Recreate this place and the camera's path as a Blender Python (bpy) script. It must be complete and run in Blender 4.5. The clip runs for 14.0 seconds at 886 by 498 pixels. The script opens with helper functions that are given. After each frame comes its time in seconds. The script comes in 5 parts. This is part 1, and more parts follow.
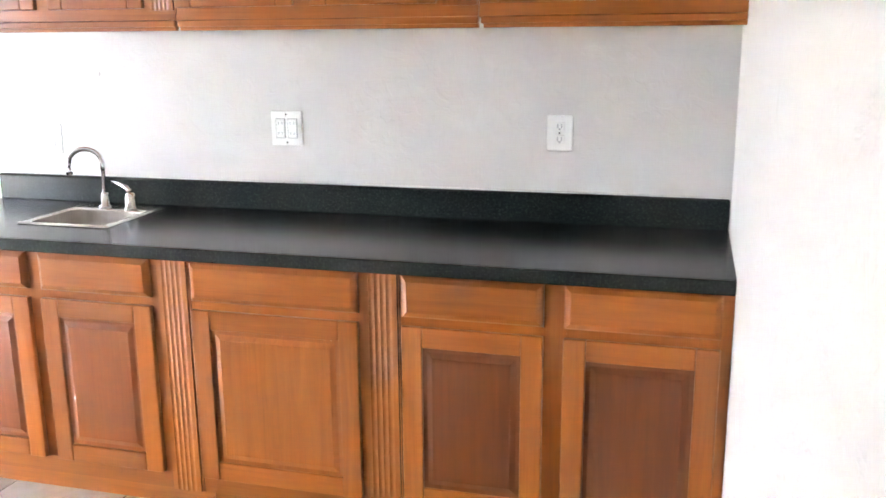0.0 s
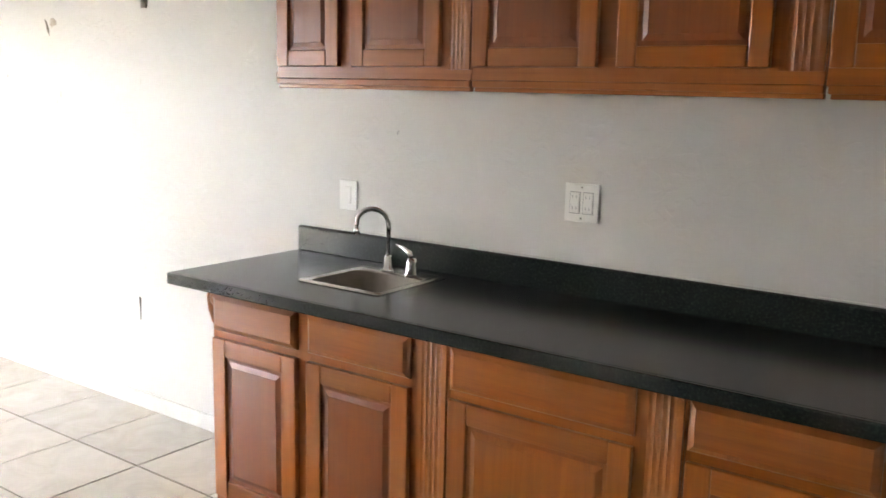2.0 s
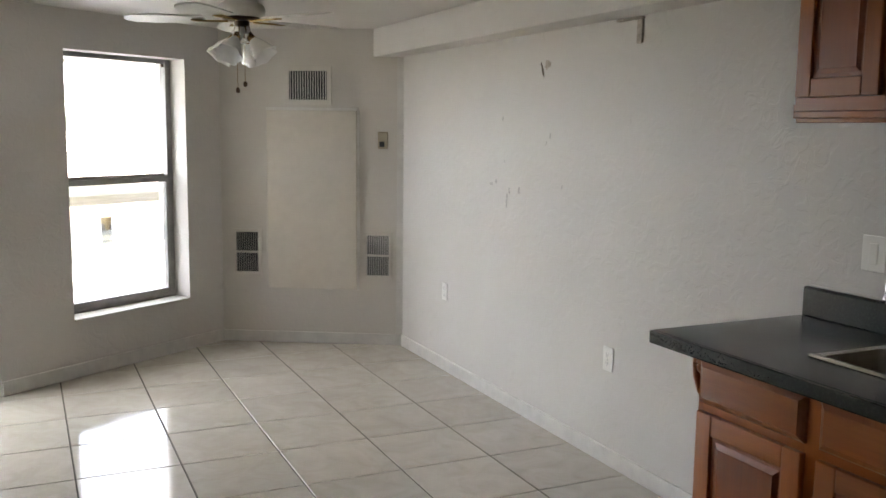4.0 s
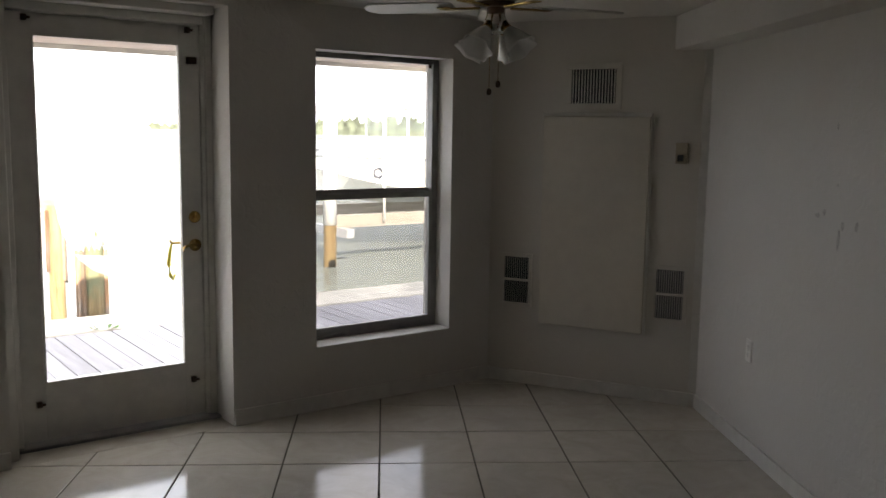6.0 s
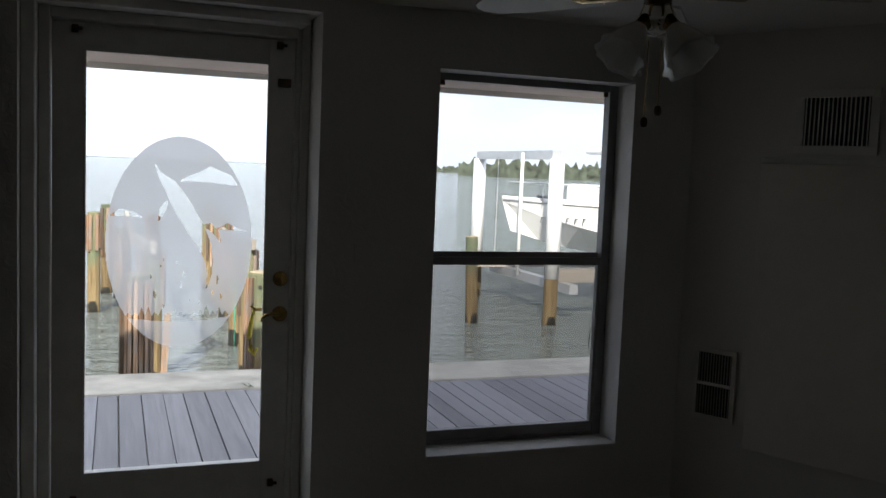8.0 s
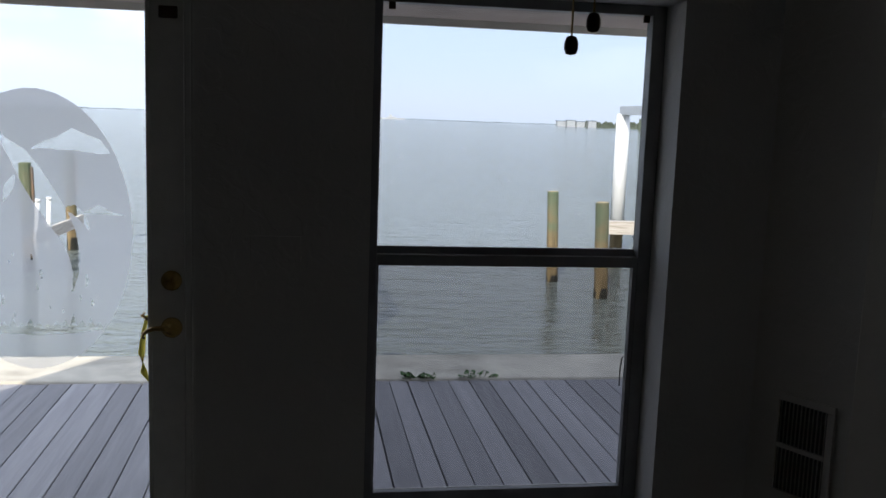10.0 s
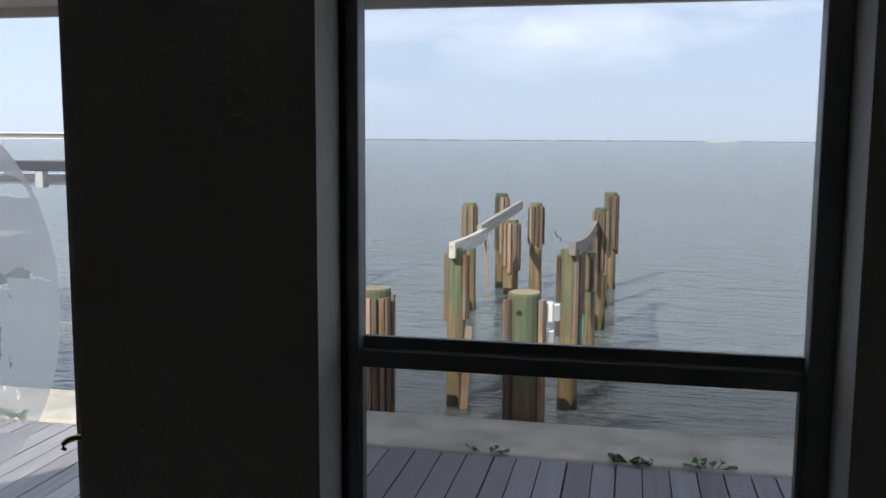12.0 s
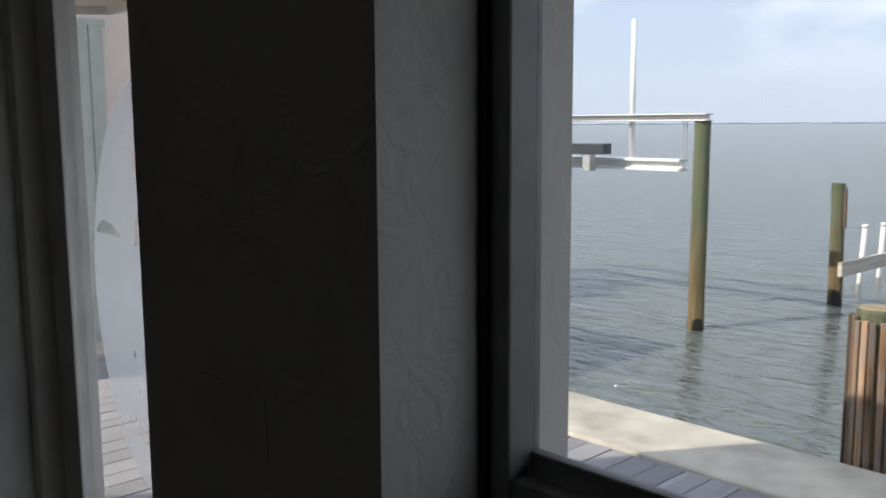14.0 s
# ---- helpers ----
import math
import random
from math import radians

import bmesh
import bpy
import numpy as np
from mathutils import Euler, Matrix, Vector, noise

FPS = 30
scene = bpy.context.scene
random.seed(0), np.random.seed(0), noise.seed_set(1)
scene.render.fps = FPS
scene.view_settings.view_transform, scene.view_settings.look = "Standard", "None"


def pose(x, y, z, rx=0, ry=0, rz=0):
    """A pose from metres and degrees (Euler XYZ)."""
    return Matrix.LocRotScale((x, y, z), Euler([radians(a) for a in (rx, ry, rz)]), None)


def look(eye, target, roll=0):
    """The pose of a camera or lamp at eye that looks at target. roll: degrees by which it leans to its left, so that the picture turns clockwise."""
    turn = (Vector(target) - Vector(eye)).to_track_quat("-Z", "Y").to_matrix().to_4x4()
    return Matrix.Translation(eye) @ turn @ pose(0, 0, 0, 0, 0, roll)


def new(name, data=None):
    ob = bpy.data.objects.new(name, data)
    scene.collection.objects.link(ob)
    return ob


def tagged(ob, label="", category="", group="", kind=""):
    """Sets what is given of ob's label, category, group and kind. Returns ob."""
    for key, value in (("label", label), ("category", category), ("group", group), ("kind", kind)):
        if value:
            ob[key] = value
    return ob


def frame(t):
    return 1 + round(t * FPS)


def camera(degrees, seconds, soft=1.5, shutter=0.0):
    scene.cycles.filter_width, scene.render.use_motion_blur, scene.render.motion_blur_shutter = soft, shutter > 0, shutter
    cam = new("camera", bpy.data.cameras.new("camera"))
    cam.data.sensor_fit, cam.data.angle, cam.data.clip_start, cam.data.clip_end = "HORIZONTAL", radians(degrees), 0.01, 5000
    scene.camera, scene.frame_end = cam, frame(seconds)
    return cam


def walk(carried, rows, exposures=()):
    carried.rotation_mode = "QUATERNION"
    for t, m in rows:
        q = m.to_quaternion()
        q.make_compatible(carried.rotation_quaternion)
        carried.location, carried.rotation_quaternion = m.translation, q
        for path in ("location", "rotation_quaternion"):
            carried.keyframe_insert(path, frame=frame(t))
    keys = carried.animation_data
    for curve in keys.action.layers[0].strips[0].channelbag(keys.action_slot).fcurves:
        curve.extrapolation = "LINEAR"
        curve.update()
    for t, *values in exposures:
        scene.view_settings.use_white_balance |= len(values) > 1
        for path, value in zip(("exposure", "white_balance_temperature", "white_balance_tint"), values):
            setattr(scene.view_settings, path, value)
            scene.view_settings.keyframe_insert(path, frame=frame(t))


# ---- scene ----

# ---------------------------------------------------------------- camera
cam = camera(52.23, 14.0, soft=1.5, shutter=0.12)

# seconds, x, y, z, yaw, pitch, roll
PATH = (
    (0, 5.193, -2.977, 1.523, 15.34, -13.28, -0.48),
    (0.5, 5.199, -2.848, 1.533, 24.41, -11.79, 0.16),
    (1, 5.180, -2.746, 1.502, 30.59, -10.47, 0.07),
    (1.5, 5.121, -2.629, 1.500, 30.37, -9.77, 0.16),
    (2, 5.118, -2.557, 1.545, 35.94, -9.91, 1.26),
    (2.5, 5.128, -2.524, 1.531, 47.83, -9.85, 1.14),
    (3, 5.070, -2.513, 1.530, 56.37, -9.15, 0.25),
    (3.2, 5.015, -2.503, 1.523, 58.19, -8.73, 0.15),
    (5.5, 4.131, -1.931, 1.512, 79.80, -7.33, 1.17),
    (6, 3.867, -1.767, 1.531, 86.25, -7.41, 0.91),
    (6.5, 3.598, -1.595, 1.508, 93.17, -7.28, 2.52),
    (7, 3.259, -1.568, 1.531, 93.66, -6.39, 2.46),
    (7.5, 2.938, -1.392, 1.525, 98.26, -6.43, 0.20),
    (7.7, 2.796, -1.345, 1.531, 100.31, -5.64, 1.07),
    (9.8, 1.415, -0.925, 1.588, 112.65, -8.25, 2.10),
    (10, 1.268, -0.902, 1.584, 113.95, -8.12, 2.05),
    (10.5, 0.919, -0.836, 1.596, 114.43, -7.38, 1.27),
    (11, 0.580, -0.759, 1.598, 122.29, -6.97, 1.86),
    (11.5, 0.290, -0.776, 1.582, 129.13, -7.41, 1.49),
    (12, -0.004, -0.857, 1.583, 134.49, -6.91, 0.35),
    (12.5, -0.304, -0.904, 1.567, 143.37, -7.93, 0.11),
    (13, -0.553, -0.992, 1.559, 152.44, -9.12, 1.71),
    (13.5, -0.748, -1.180, 1.552, 158.05, -7.73, 1.95),
    (14, -0.889, -1.326, 1.535, 169.17, -7.84, -0.31),
)


def stand(x, y, z, yaw, pitch, roll):
    return pose(x, y, z, 0, 0, yaw) @ pose(0, 0, 0, 90 + pitch) @ pose(0, 0, 0, 0, 0, roll)


EXPOSURES = (
    (0.0, 7.68, 7100, 18), (0.5, 7.5, 7750, 17), (1.0, 6.98, 8200, 17), (1.5, 6.72, 8300, 16), (2.0, 6.4, 8100, 15), (2.5, 5.9, 8200, 13), (3.0, 5.4, 8000, 13), (3.2, 5.25, 8000, 13), (5.5, 3.25, 8200, 15), (6.0, 2.5, 8200, 15),
    (6.5, 1.9, 8000, 14), (7.0, 1.45, 7800, 14), (7.5, 1.1, 7500, 14), (7.7, 0.95, 7300, 13), (9.8, 0.5, 6650, 12), (11.0, 0.2, 6650, 12), (12.0, 0.17, 6700, 12), (12.75, 0.36, 6850, 12), (14.0, 0.34, 7050, 12),
)
walk(cam, [(row[0], stand(*row[1:])) for row in PATH], EXPOSURES)

# ---------------------------------------------------------------- frames of the three walls
YAW_W, YAW_A = 122.87, 60.69
MW = pose(0, 0, 0, 0, 0, YAW_W)      # window wall: x along it, y outwards
MA = pose(0, 0, 0, 0, 0, YAW_A)      # slanted wall with the vents
CEIL = 2.18
WATER = -0.65
DECK = -0.15

# ---------------------------------------------------------------- daylight
SUN = (MW.to_3x3() @ Vector((-1.45, -3.4, 2.5))).normalized()
world = bpy.data.worlds.new("sky")
scene.world = world
world.use_nodes = True
nt = world.node_tree
nt.nodes.clear()
w_out = nt.nodes.new("ShaderNodeOutputWorld")
w_bg = nt.nodes.new("ShaderNodeBackground")
w_sky = nt.nodes.new("ShaderNodeTexSky")
w_sky.sky_type = "NISHITA"
w_sky.sun_disc = False
w_sky.sun_elevation = math.asin(SUN.z)
w_sky.sun_rotation = math.atan2(SUN.x, SUN.y)
w_sky.dust_density, w_sky.air_density, w_sky.ozone_density = 0.4, 1.2, 4.0
w_co = nt.nodes.new("ShaderNodeTexCoord")
w_map = nt.nodes.new("ShaderNodeMapping")
w_map.inputs["Scale"].default_value = (1.6, 1.6, 5.5)
w_noise = nt.nodes.new("ShaderNodeTexNoise")
w_noise.inputs["Scale"].default_value = 2.3
w_noise.inputs["Detail"].default_value = 6.0
w_noise.inputs["Roughness"].default_value = 0.55
w_ramp = nt.nodes.new("ShaderNodeValToRGB")
w_ramp.color_ramp.elements[0].position, w_ramp.color_ramp.elements[1].position = 0.44, 0.66
w_ramp.color_ramp.elements[0].color = (0.0, 0.0, 0.0, 1)
w_ramp.color_ramp.elements[1].color = (0.75, 0.75, 0.75, 1)
w_mix = nt.nodes.new("ShaderNodeMixRGB")
w_mix.inputs[2].default_value = (12.0, 12.4, 13.2, 1)
w_base = nt.nodes.new("ShaderNodeMixRGB")
w_base.inputs[0].default_value = 0.80
w_base.inputs[2].default_value = (6.0, 7.25, 9.8, 1)
nt.links.new(w_co.outputs["Generated"], w_map.inputs["Vector"])
nt.links.new(w_map.outputs[0], w_noise.inputs["Vector"])
nt.links.new(w_noise.outputs["Fac"], w_ramp.inputs[0])
w_sep = nt.nodes.new("ShaderNodeSeparateXYZ")
w_rise = nt.nodes.new("ShaderNodeMapRange")
w_rise.inputs["From Min"].default_value, w_rise.inputs["From Max"].default_value = 0.03, 0.16
w_mul = nt.nodes.new("ShaderNodeMath")
w_mul.operation = "MULTIPLY"
nt.links.new(w_co.outputs["Generated"], w_sep.inputs[0])
nt.links.new(w_sep.outputs[2], w_rise.inputs["Value"])
nt.links.new(w_ramp.outputs[0], w_mul.inputs[0])
nt.links.new(w_rise.outputs[0], w_mul.inputs[1])
nt.links.new(w_mul.outputs[0], w_mix.inputs[0])
nt.links.new(w_sky.outputs[0], w_base.inputs[1])
nt.links.new(w_base.outputs[0], w_mix.inputs[1])
nt.links.new(w_mix.outputs[0], w_bg.inputs[0])
w_bg.inputs[1].default_value = 0.12
nt.links.new(w_bg.outputs[0], w_out.inputs[0])

sun_data = bpy.data.lights.new("sun", "SUN")
sun_data.energy, sun_data.angle, sun_data.color = 5.0, radians(0.6), (1.0, 0.94, 0.85)
sun = new("sun", sun_data)
sun.matrix_world = look(tuple(SUN * 30), (0, 0, 0))


# ---------------------------------------------------------------- materials
def material(name):
    m = bpy.data.materials.new(name)
    m.use_nodes = True
    t = m.node_tree
    return m, t, t.nodes["Principled BSDF"]


def node(t, kind, **values):
    n = t.nodes.new("ShaderNode" + kind)
    for key, v in values.items():
        n.inputs[key].default_value = v
    return n


def coords(t, scale=(1, 1, 1), space="Object", turn=(0, 0, 0)):
    c = t.nodes.new("ShaderNodeTexCoord")
    m = t.nodes.new("ShaderNodeMapping")
    m.inputs["Scale"].default_value = scale
    m.inputs["Rotation"].default_value = turn
    t.links.new(c.outputs[space], m.inputs["Vector"])
    return m.outputs[0]


def noise_tex(t, vec, scale, detail=4.0, rough=0.55, distort=0.0):
    n = node(t, "TexNoise", Scale=scale, Detail=detail, Roughness=rough, Distortion=distort)
    t.links.new(vec, n.inputs["Vector"])
    return n.outputs["Fac"]


def ramp(t, fac, stops):
    r = t.nodes.new("ShaderNodeValToRGB")
    els = r.color_ramp.elements
    while len(els) < len(stops):
        els.new(0.5)
    for e, (p, c) in zip(els, stops):
        e.position, e.color = p, (*c, 1)
    t.links.new(fac, r.inputs[0])
    return r.outputs[0]


def blend(t, fac, a, b, mode="MIX"):
    m = t.nodes.new("ShaderNodeMixRGB")
    m.blend_type = mode
    for sock, v in zip(m.inputs, (fac, a, b)):
        if isinstance(v, bpy.types.NodeSocket):
            t.links.new(v, sock)
        elif isinstance(v, tuple):
            sock.default_value = (*v, 1)
        else:
            sock.default_value = v
    return m.outputs[0]


def bump(t, bsdf, height, strength=0.3, distance=0.01, after=None):
    b = node(t, "Bump", Strength=strength, Distance=distance)
    t.links.new(height, b.inputs["Height"])
    if after is not None:
        t.links.new(after, b.inputs["Normal"])
    t.links.new(b.outputs[0], bsdf.inputs["Normal"])
    return b.outputs[0]


def plain(name, color, rough=0.5, metal=0.0, wear=0.08, scale=12.0, rel=0.1):
    """A painted or metal surface with a faint unevenness in colour, gloss and relief."""
    m, t, b = material(name)
    v = coords(t)
    f = noise_tex(t, v, scale)
    dark = tuple(c * (1 - wear * 2) for c in color)
    t.links.new(ramp(t, f, ((0.3, dark), (0.65, color))), b.inputs["Base Color"])
    b.inputs["Roughness"].default_value = rough
    b.inputs["Metallic"].default_value = metal
    if rel:
        bump(t, b, noise_tex(t, v, scale * 8), rel, 0.002)
    return m


def wall_paint(name, color, relief=0.14):
    """Off-white paint over hand-trowelled plaster, with scuffs."""
    m, t, b = material(name)
    v = coords(t)
    big = noise_tex(t, v, 1.3, 3)
    c1 = ramp(t, big, ((0.3, tuple(c * 0.93 for c in color)), (0.7, color)))
    scuff = noise_tex(t, coords(t, (1, 1, 0.5)), 5.5, 7, 0.65, 0.6)
    smudge = ramp(t, scuff, ((0.66, (1, 1, 1)), (0.76, (0.84, 0.82, 0.8))))
    t.links.new(blend(t, 1.0, c1, smudge, "MULTIPLY"), b.inputs["Base Color"])
    b.inputs["Roughness"].default_value = 0.55
    fine = noise_tex(t, v, 120, 3)
    n1 = bump(t, b, fine, 0.12, 0.002)
    vor = node(t, "TexNoise", Scale=14.0, Detail=3.0, Roughness=0.5, Distortion=1.3)
    t.links.new(v, vor.inputs["Vector"])
    trowel = ramp(t, vor.outputs["Fac"], ((0.46, (0, 0, 0)), (0.54, (1, 1, 1))))
    bump(t, b, trowel, relief, 0.004, n1)
    return m


def wood(name, dark, mid, light, axis="Z", gloss=0.32, grain=1.0):
    """Stained wood; the grain runs along the given axis."""
    m, t, b = material(name)
    long, wide = 1.6 * grain, 26.0 * grain
    s = {"X": (long, wide, wide), "Y": (wide, long, wide), "Z": (wide, wide, long)}[axis]
    info = t.nodes.new("ShaderNodeObjectInfo")
    off = t.nodes.new("ShaderNodeVectorMath")
    off.operation = "MULTIPLY_ADD"
    tc = t.nodes.new("ShaderNodeTexCoord")
    comb = t.nodes.new("ShaderNodeCombineXYZ")
    for k in range(3):
        t.links.new(info.outputs["Random"], comb.inputs[k])
    t.links.new(comb.outputs[0], off.inputs[0])
    off.inputs[1].default_value = (7.3, 5.1, 9.7)
    t.links.new(tc.outputs["Object"], off.inputs[2])
    mp = t.nodes.new("ShaderNodeMapping")
    mp.inputs["Scale"].default_value = s
    t.links.new(off.outputs[0], mp.inputs["Vector"])
    g = noise_tex(t, mp.outputs[0], 1.0, 6, 0.6, 0.9)
    col = ramp(t, g, ((0.28, dark), (0.48, mid), (0.72, light)))
    mp2 = t.nodes.new("ShaderNodeMapping")
    mp2.inputs["Scale"].default_value = tuple(k * 7 if k > 5 else k * 2.5 for k in s)
    t.links.new(off.outputs[0], mp2.inputs["Vector"])
    pores = noise_tex(t, mp2.outputs[0], 1.0, 3, 0.6)
    por = ramp(t, pores, ((0.33, (0.93, 0.91, 0.89)), (0.5, (1, 1, 1))))
    tone = node(t, "MapRange")
    tone.inputs["To Min"].default_value, tone.inputs["To Max"].default_value = 0.84, 1.12
    t.links.new(info.outputs["Random"], tone.inputs["Value"])
    col = blend(t, 1.0, col, por, "MULTIPLY")
    hsv = node(t, "HueSaturation")
    t.links.new(tone.outputs[0], hsv.inputs["Value"])
    t.links.new(col, hsv.inputs["Color"])
    t.links.new(hsv.outputs[0], b.inputs["Base Color"])
    b.inputs["Roughness"].default_value = gloss
    bump(t, b, pores, 0.12, 0.001)
    return m


M_WALL = wall_paint("trowelled_white_paint", (0.615, 0.594, 0.555), 0.17)
M_CREAM = wall_paint("cream_white_paint", (0.61, 0.582, 0.525), 0.13)
M_CEIL = wall_paint("ceiling_paint", (0.60, 0.573, 0.53), 0.12)
M_PANEL = plain("cream_paint", (0.61, 0.57, 0.49), 0.45, wear=0.03)
M_WHITE = plain("white_plastic", (0.8, 0.79, 0.75), 0.35, wear=0.03)
M_TRIM = plain("white_gloss_paint", (0.66, 0.645, 0.60), 0.4, wear=0.06)
M_DARKSLOT = plain("dark_gap", (0.02, 0.02, 0.02), 0.8)
M_SLOT = plain("grey_louvre", (0.36, 0.35, 0.34), 0.5)
M_ALU = plain("window_aluminium", (0.28, 0.276, 0.27), 0.45, 0.2, wear=0.1)
M_CHROME = plain("chrome", (0.78, 0.78, 0.79), 0.08, 1.0, wear=0.02, rel=0.0)
M_STEEL = plain("brushed_steel", (0.62, 0.595, 0.56), 0.24, 1.0, wear=0.08)
# darker copy of the steel: the basin's shade and dark reflections as colour
M_BASIN_SHADE = plain("shaded_basin_steel", (0.33, 0.29, 0.25), 0.32, 0.9, wear=0.2, scale=9)
M_BRASS = plain("polished_brass", (0.50, 0.33, 0.11), 0.26, 1.0, wear=0.1)
M_BRONZE = plain("dark_bronze", (0.09, 0.055, 0.035), 0.4, 0.7, wear=0.1)
# weatherstrip and specks; also the shade painted on the window's inner stop
M_BLACK = plain("black_rubber_and_shade", (0.015, 0.015, 0.015), 0.7)
OAK = ((0.275, 0.074, 0.009), (0.322, 0.088, 0.012), (0.365, 0.106, 0.016))
CHERRY = ((0.212, 0.050, 0.009), (0.238, 0.059, 0.011), (0.262, 0.069, 0.013))
M_OAK_Z = wood("stained_oak_upright", *OAK, "Z")
M_OAK_X = wood("stained_oak_lengthwise", *OAK, "X")
M_CHERRY = wood("stained_panel", *CHERRY, "Z", grain=0.7)
M_DARKP = wood("dark_stained_panel", (0.125, 0.032, 0.008), (0.150, 0.039, 0.009), (0.18, 0.049, 0.011), "Z", grain=0.8)


def laminate():
    m, t, b = material("dark_green_laminate")
    v = coords(t)
    f = noise_tex(t, v, 120, 5, 0.65)
    g = noise_tex(t, v, 9, 3, 0.5)
    c1 = ramp(t, f, ((0.38, (0.011, 0.014, 0.013)), (0.53, (0.015, 0.019, 0.017)), (0.70, (0.030, 0.039, 0.033))))
    c2 = ramp(t, g, ((0.35, (0.95, 0.95, 0.95)), (0.65, (1.05, 1.05, 1.05))))
    t.links.new(blend(t, 1.0, c1, c2, "MULTIPLY"), b.inputs["Base Color"])
    b.inputs["Roughness"].default_value = 0.22
    b.inputs["Specular IOR Level"].default_value = 0.34
    bump(t, b, f, 0.012, 0.001)
    return m


M_LAM = laminate()


def tile_mat():
    m, t, b = material("glazed_beige_tile")
    info = t.nodes.new("ShaderNodeObjectInfo")
    tc = t.nodes.new("ShaderNodeTexCoord")
    add = t.nodes.new("ShaderNodeVectorMath")
    comb = t.nodes.new("ShaderNodeCombineXYZ")
    t.links.new(info.outputs["Random"], comb.inputs[2])
    sc = t.nodes.new("ShaderNodeVectorMath")
    sc.operation = "SCALE"
    sc.inputs["Scale"].default_value = 31.0
    t.links.new(comb.outputs[0], sc.inputs[0])
    t.links.new(tc.outputs["Object"], add.inputs[0])
    t.links.new(sc.outputs[0], add.inputs[1])
    f = noise_tex(t, add.outputs[0], 5.0, 6, 0.6, 1.1)
    col = ramp(t, f, ((0.3, (0.50, 0.455, 0.385)), (0.5, (0.55, 0.51, 0.44)), (0.72, (0.60, 0.56, 0.49))))
    tone = node(t, "MapRange")
    tone.inputs["To Min"].default_value, tone.inputs["To Max"].default_value = 0.93, 1.05
    t.links.new(info.outputs["Random"], tone.inputs["Value"])
    hsv = node(t, "HueSaturation")
    t.links.new(tone.outputs[0], hsv.inputs["Value"])
    t.links.new(col, hsv.inputs["Color"])
    t.links.new(hsv.outputs[0], b.inputs["Base Color"])
    dirt = noise_tex(t, coords(t), 9, 5, 0.65)
    t.links.new(ramp(t, dirt, ((0.35, (0.07, 0.07, 0.07)), (0.75, (0.18, 0.18, 0.18)))), b.inputs["Roughness"])
    bump(t, b, noise_tex(t, coords(t), 14, 2), 0.06, 0.003)
    return m


M_TILE = tile_mat()
M_GROUT = plain("dark_grout", (0.10, 0.085, 0.07), 0.85, wear=0.2, scale=20)


def pane_mat(name, tint):
    """Clear or slightly tinted glazing that mirrors more at a glancing angle."""
    m, t, b = material(name)
    glass = t.nodes.new("ShaderNodeBsdfTransparent")
    gloss = node(t, "BsdfGlossy", Roughness=0.015)
    glass.inputs["Color"].default_value = (*tint, 1)
    lw = node(t, "LayerWeight", Blend=0.5)
    power = t.nodes.new("ShaderNodeMath")
    power.operation = "POWER"
    power.inputs[1].default_value = 4.5
    grow = t.nodes.new("ShaderNodeMath")
    grow.operation = "MULTIPLY_ADD"
    grow.inputs[1].default_value, grow.inputs[2].default_value = 0.75, 0.022
    t.links.new(lw.outputs["Facing"], power.inputs[0])
    t.links.new(power.outputs[0], grow.inputs[0])
    mx = t.nodes.new("ShaderNodeMixShader")
    t.links.new(grow.outputs[0], mx.inputs[0])
    t.links.new(glass.outputs[0], mx.inputs[1])
    t.links.new(gloss.outputs[0], mx.inputs[2])
    t.links.new(mx.outputs[0], t.nodes["Material Output"].inputs["Surface"])
    return m


M_PANE = pane_mat("clear_glass", (0.97, 0.98, 0.975))
M_PANE_W = pane_mat("tinted_glass", (0.855, 0.87, 0.875))
M_PANE_L = pane_mat("screened_tinted_glass", (0.63, 0.635, 0.64))


def frost_mat(name, clear, tint):
    """Etched film: it passes part of the light straight and scatters the rest."""
    m, t, b = material(name)
    a = t.nodes.new("ShaderNodeBsdfTransparent")
    s1 = t.nodes.new("ShaderNodeBsdfTranslucent")
    s2 = t.nodes.new("ShaderNodeBsdfDiffuse")
    s1.inputs["Color"].default_value = (*tint, 1)
    s2.inputs["Color"].default_value = (*tint, 1)
    m1, m2 = t.nodes.new("ShaderNodeMixShader"), t.nodes.new("ShaderNodeMixShader")
    m1.inputs[0].default_value = 0.15
    t.links.new(s1.outputs[0], m1.inputs[1])
    t.links.new(s2.outputs[0], m1.inputs[2])
    sep = t.nodes.new("ShaderNodeSeparateXYZ")
    t.links.new(coords(t), sep.inputs[0])
    fade = node(t, "MapRange")
    fade.inputs["From Min"].default_value, fade.inputs["From Max"].default_value = -0.40, -0.02
    fade.inputs["To Min"].default_value, fade.inputs["To Max"].default_value = clear + 0.42, clear
    t.links.new(sep.outputs[2], fade.inputs["Value"])
    t.links.new(fade.outputs[0], m2.inputs[0])
    t.links.new(m1.outputs[0], m2.inputs[1])
    t.links.new(a.outputs[0], m2.inputs[2])
    t.links.new(m2.outputs[0], t.nodes["Material Output"].inputs["Surface"])
    return m


M_FROST = frost_mat("etched_film", 0.18, (0.90, 0.90, 0.89))


def opal():
    m, t, b = material("opal_glass")
    b.inputs["Base Color"].default_value = (0.82, 0.82, 0.8, 1)
    b.inputs["Roughness"].default_value = 0.15
    b.inputs["Subsurface Weight"].default_value = 0.0
    b.inputs["Transmission Weight"].default_value = 0.0
    bump(t, b, noise_tex(t, coords(t), 40, 3), 0.1, 0.003)
    return m


M_OPAL = opal()


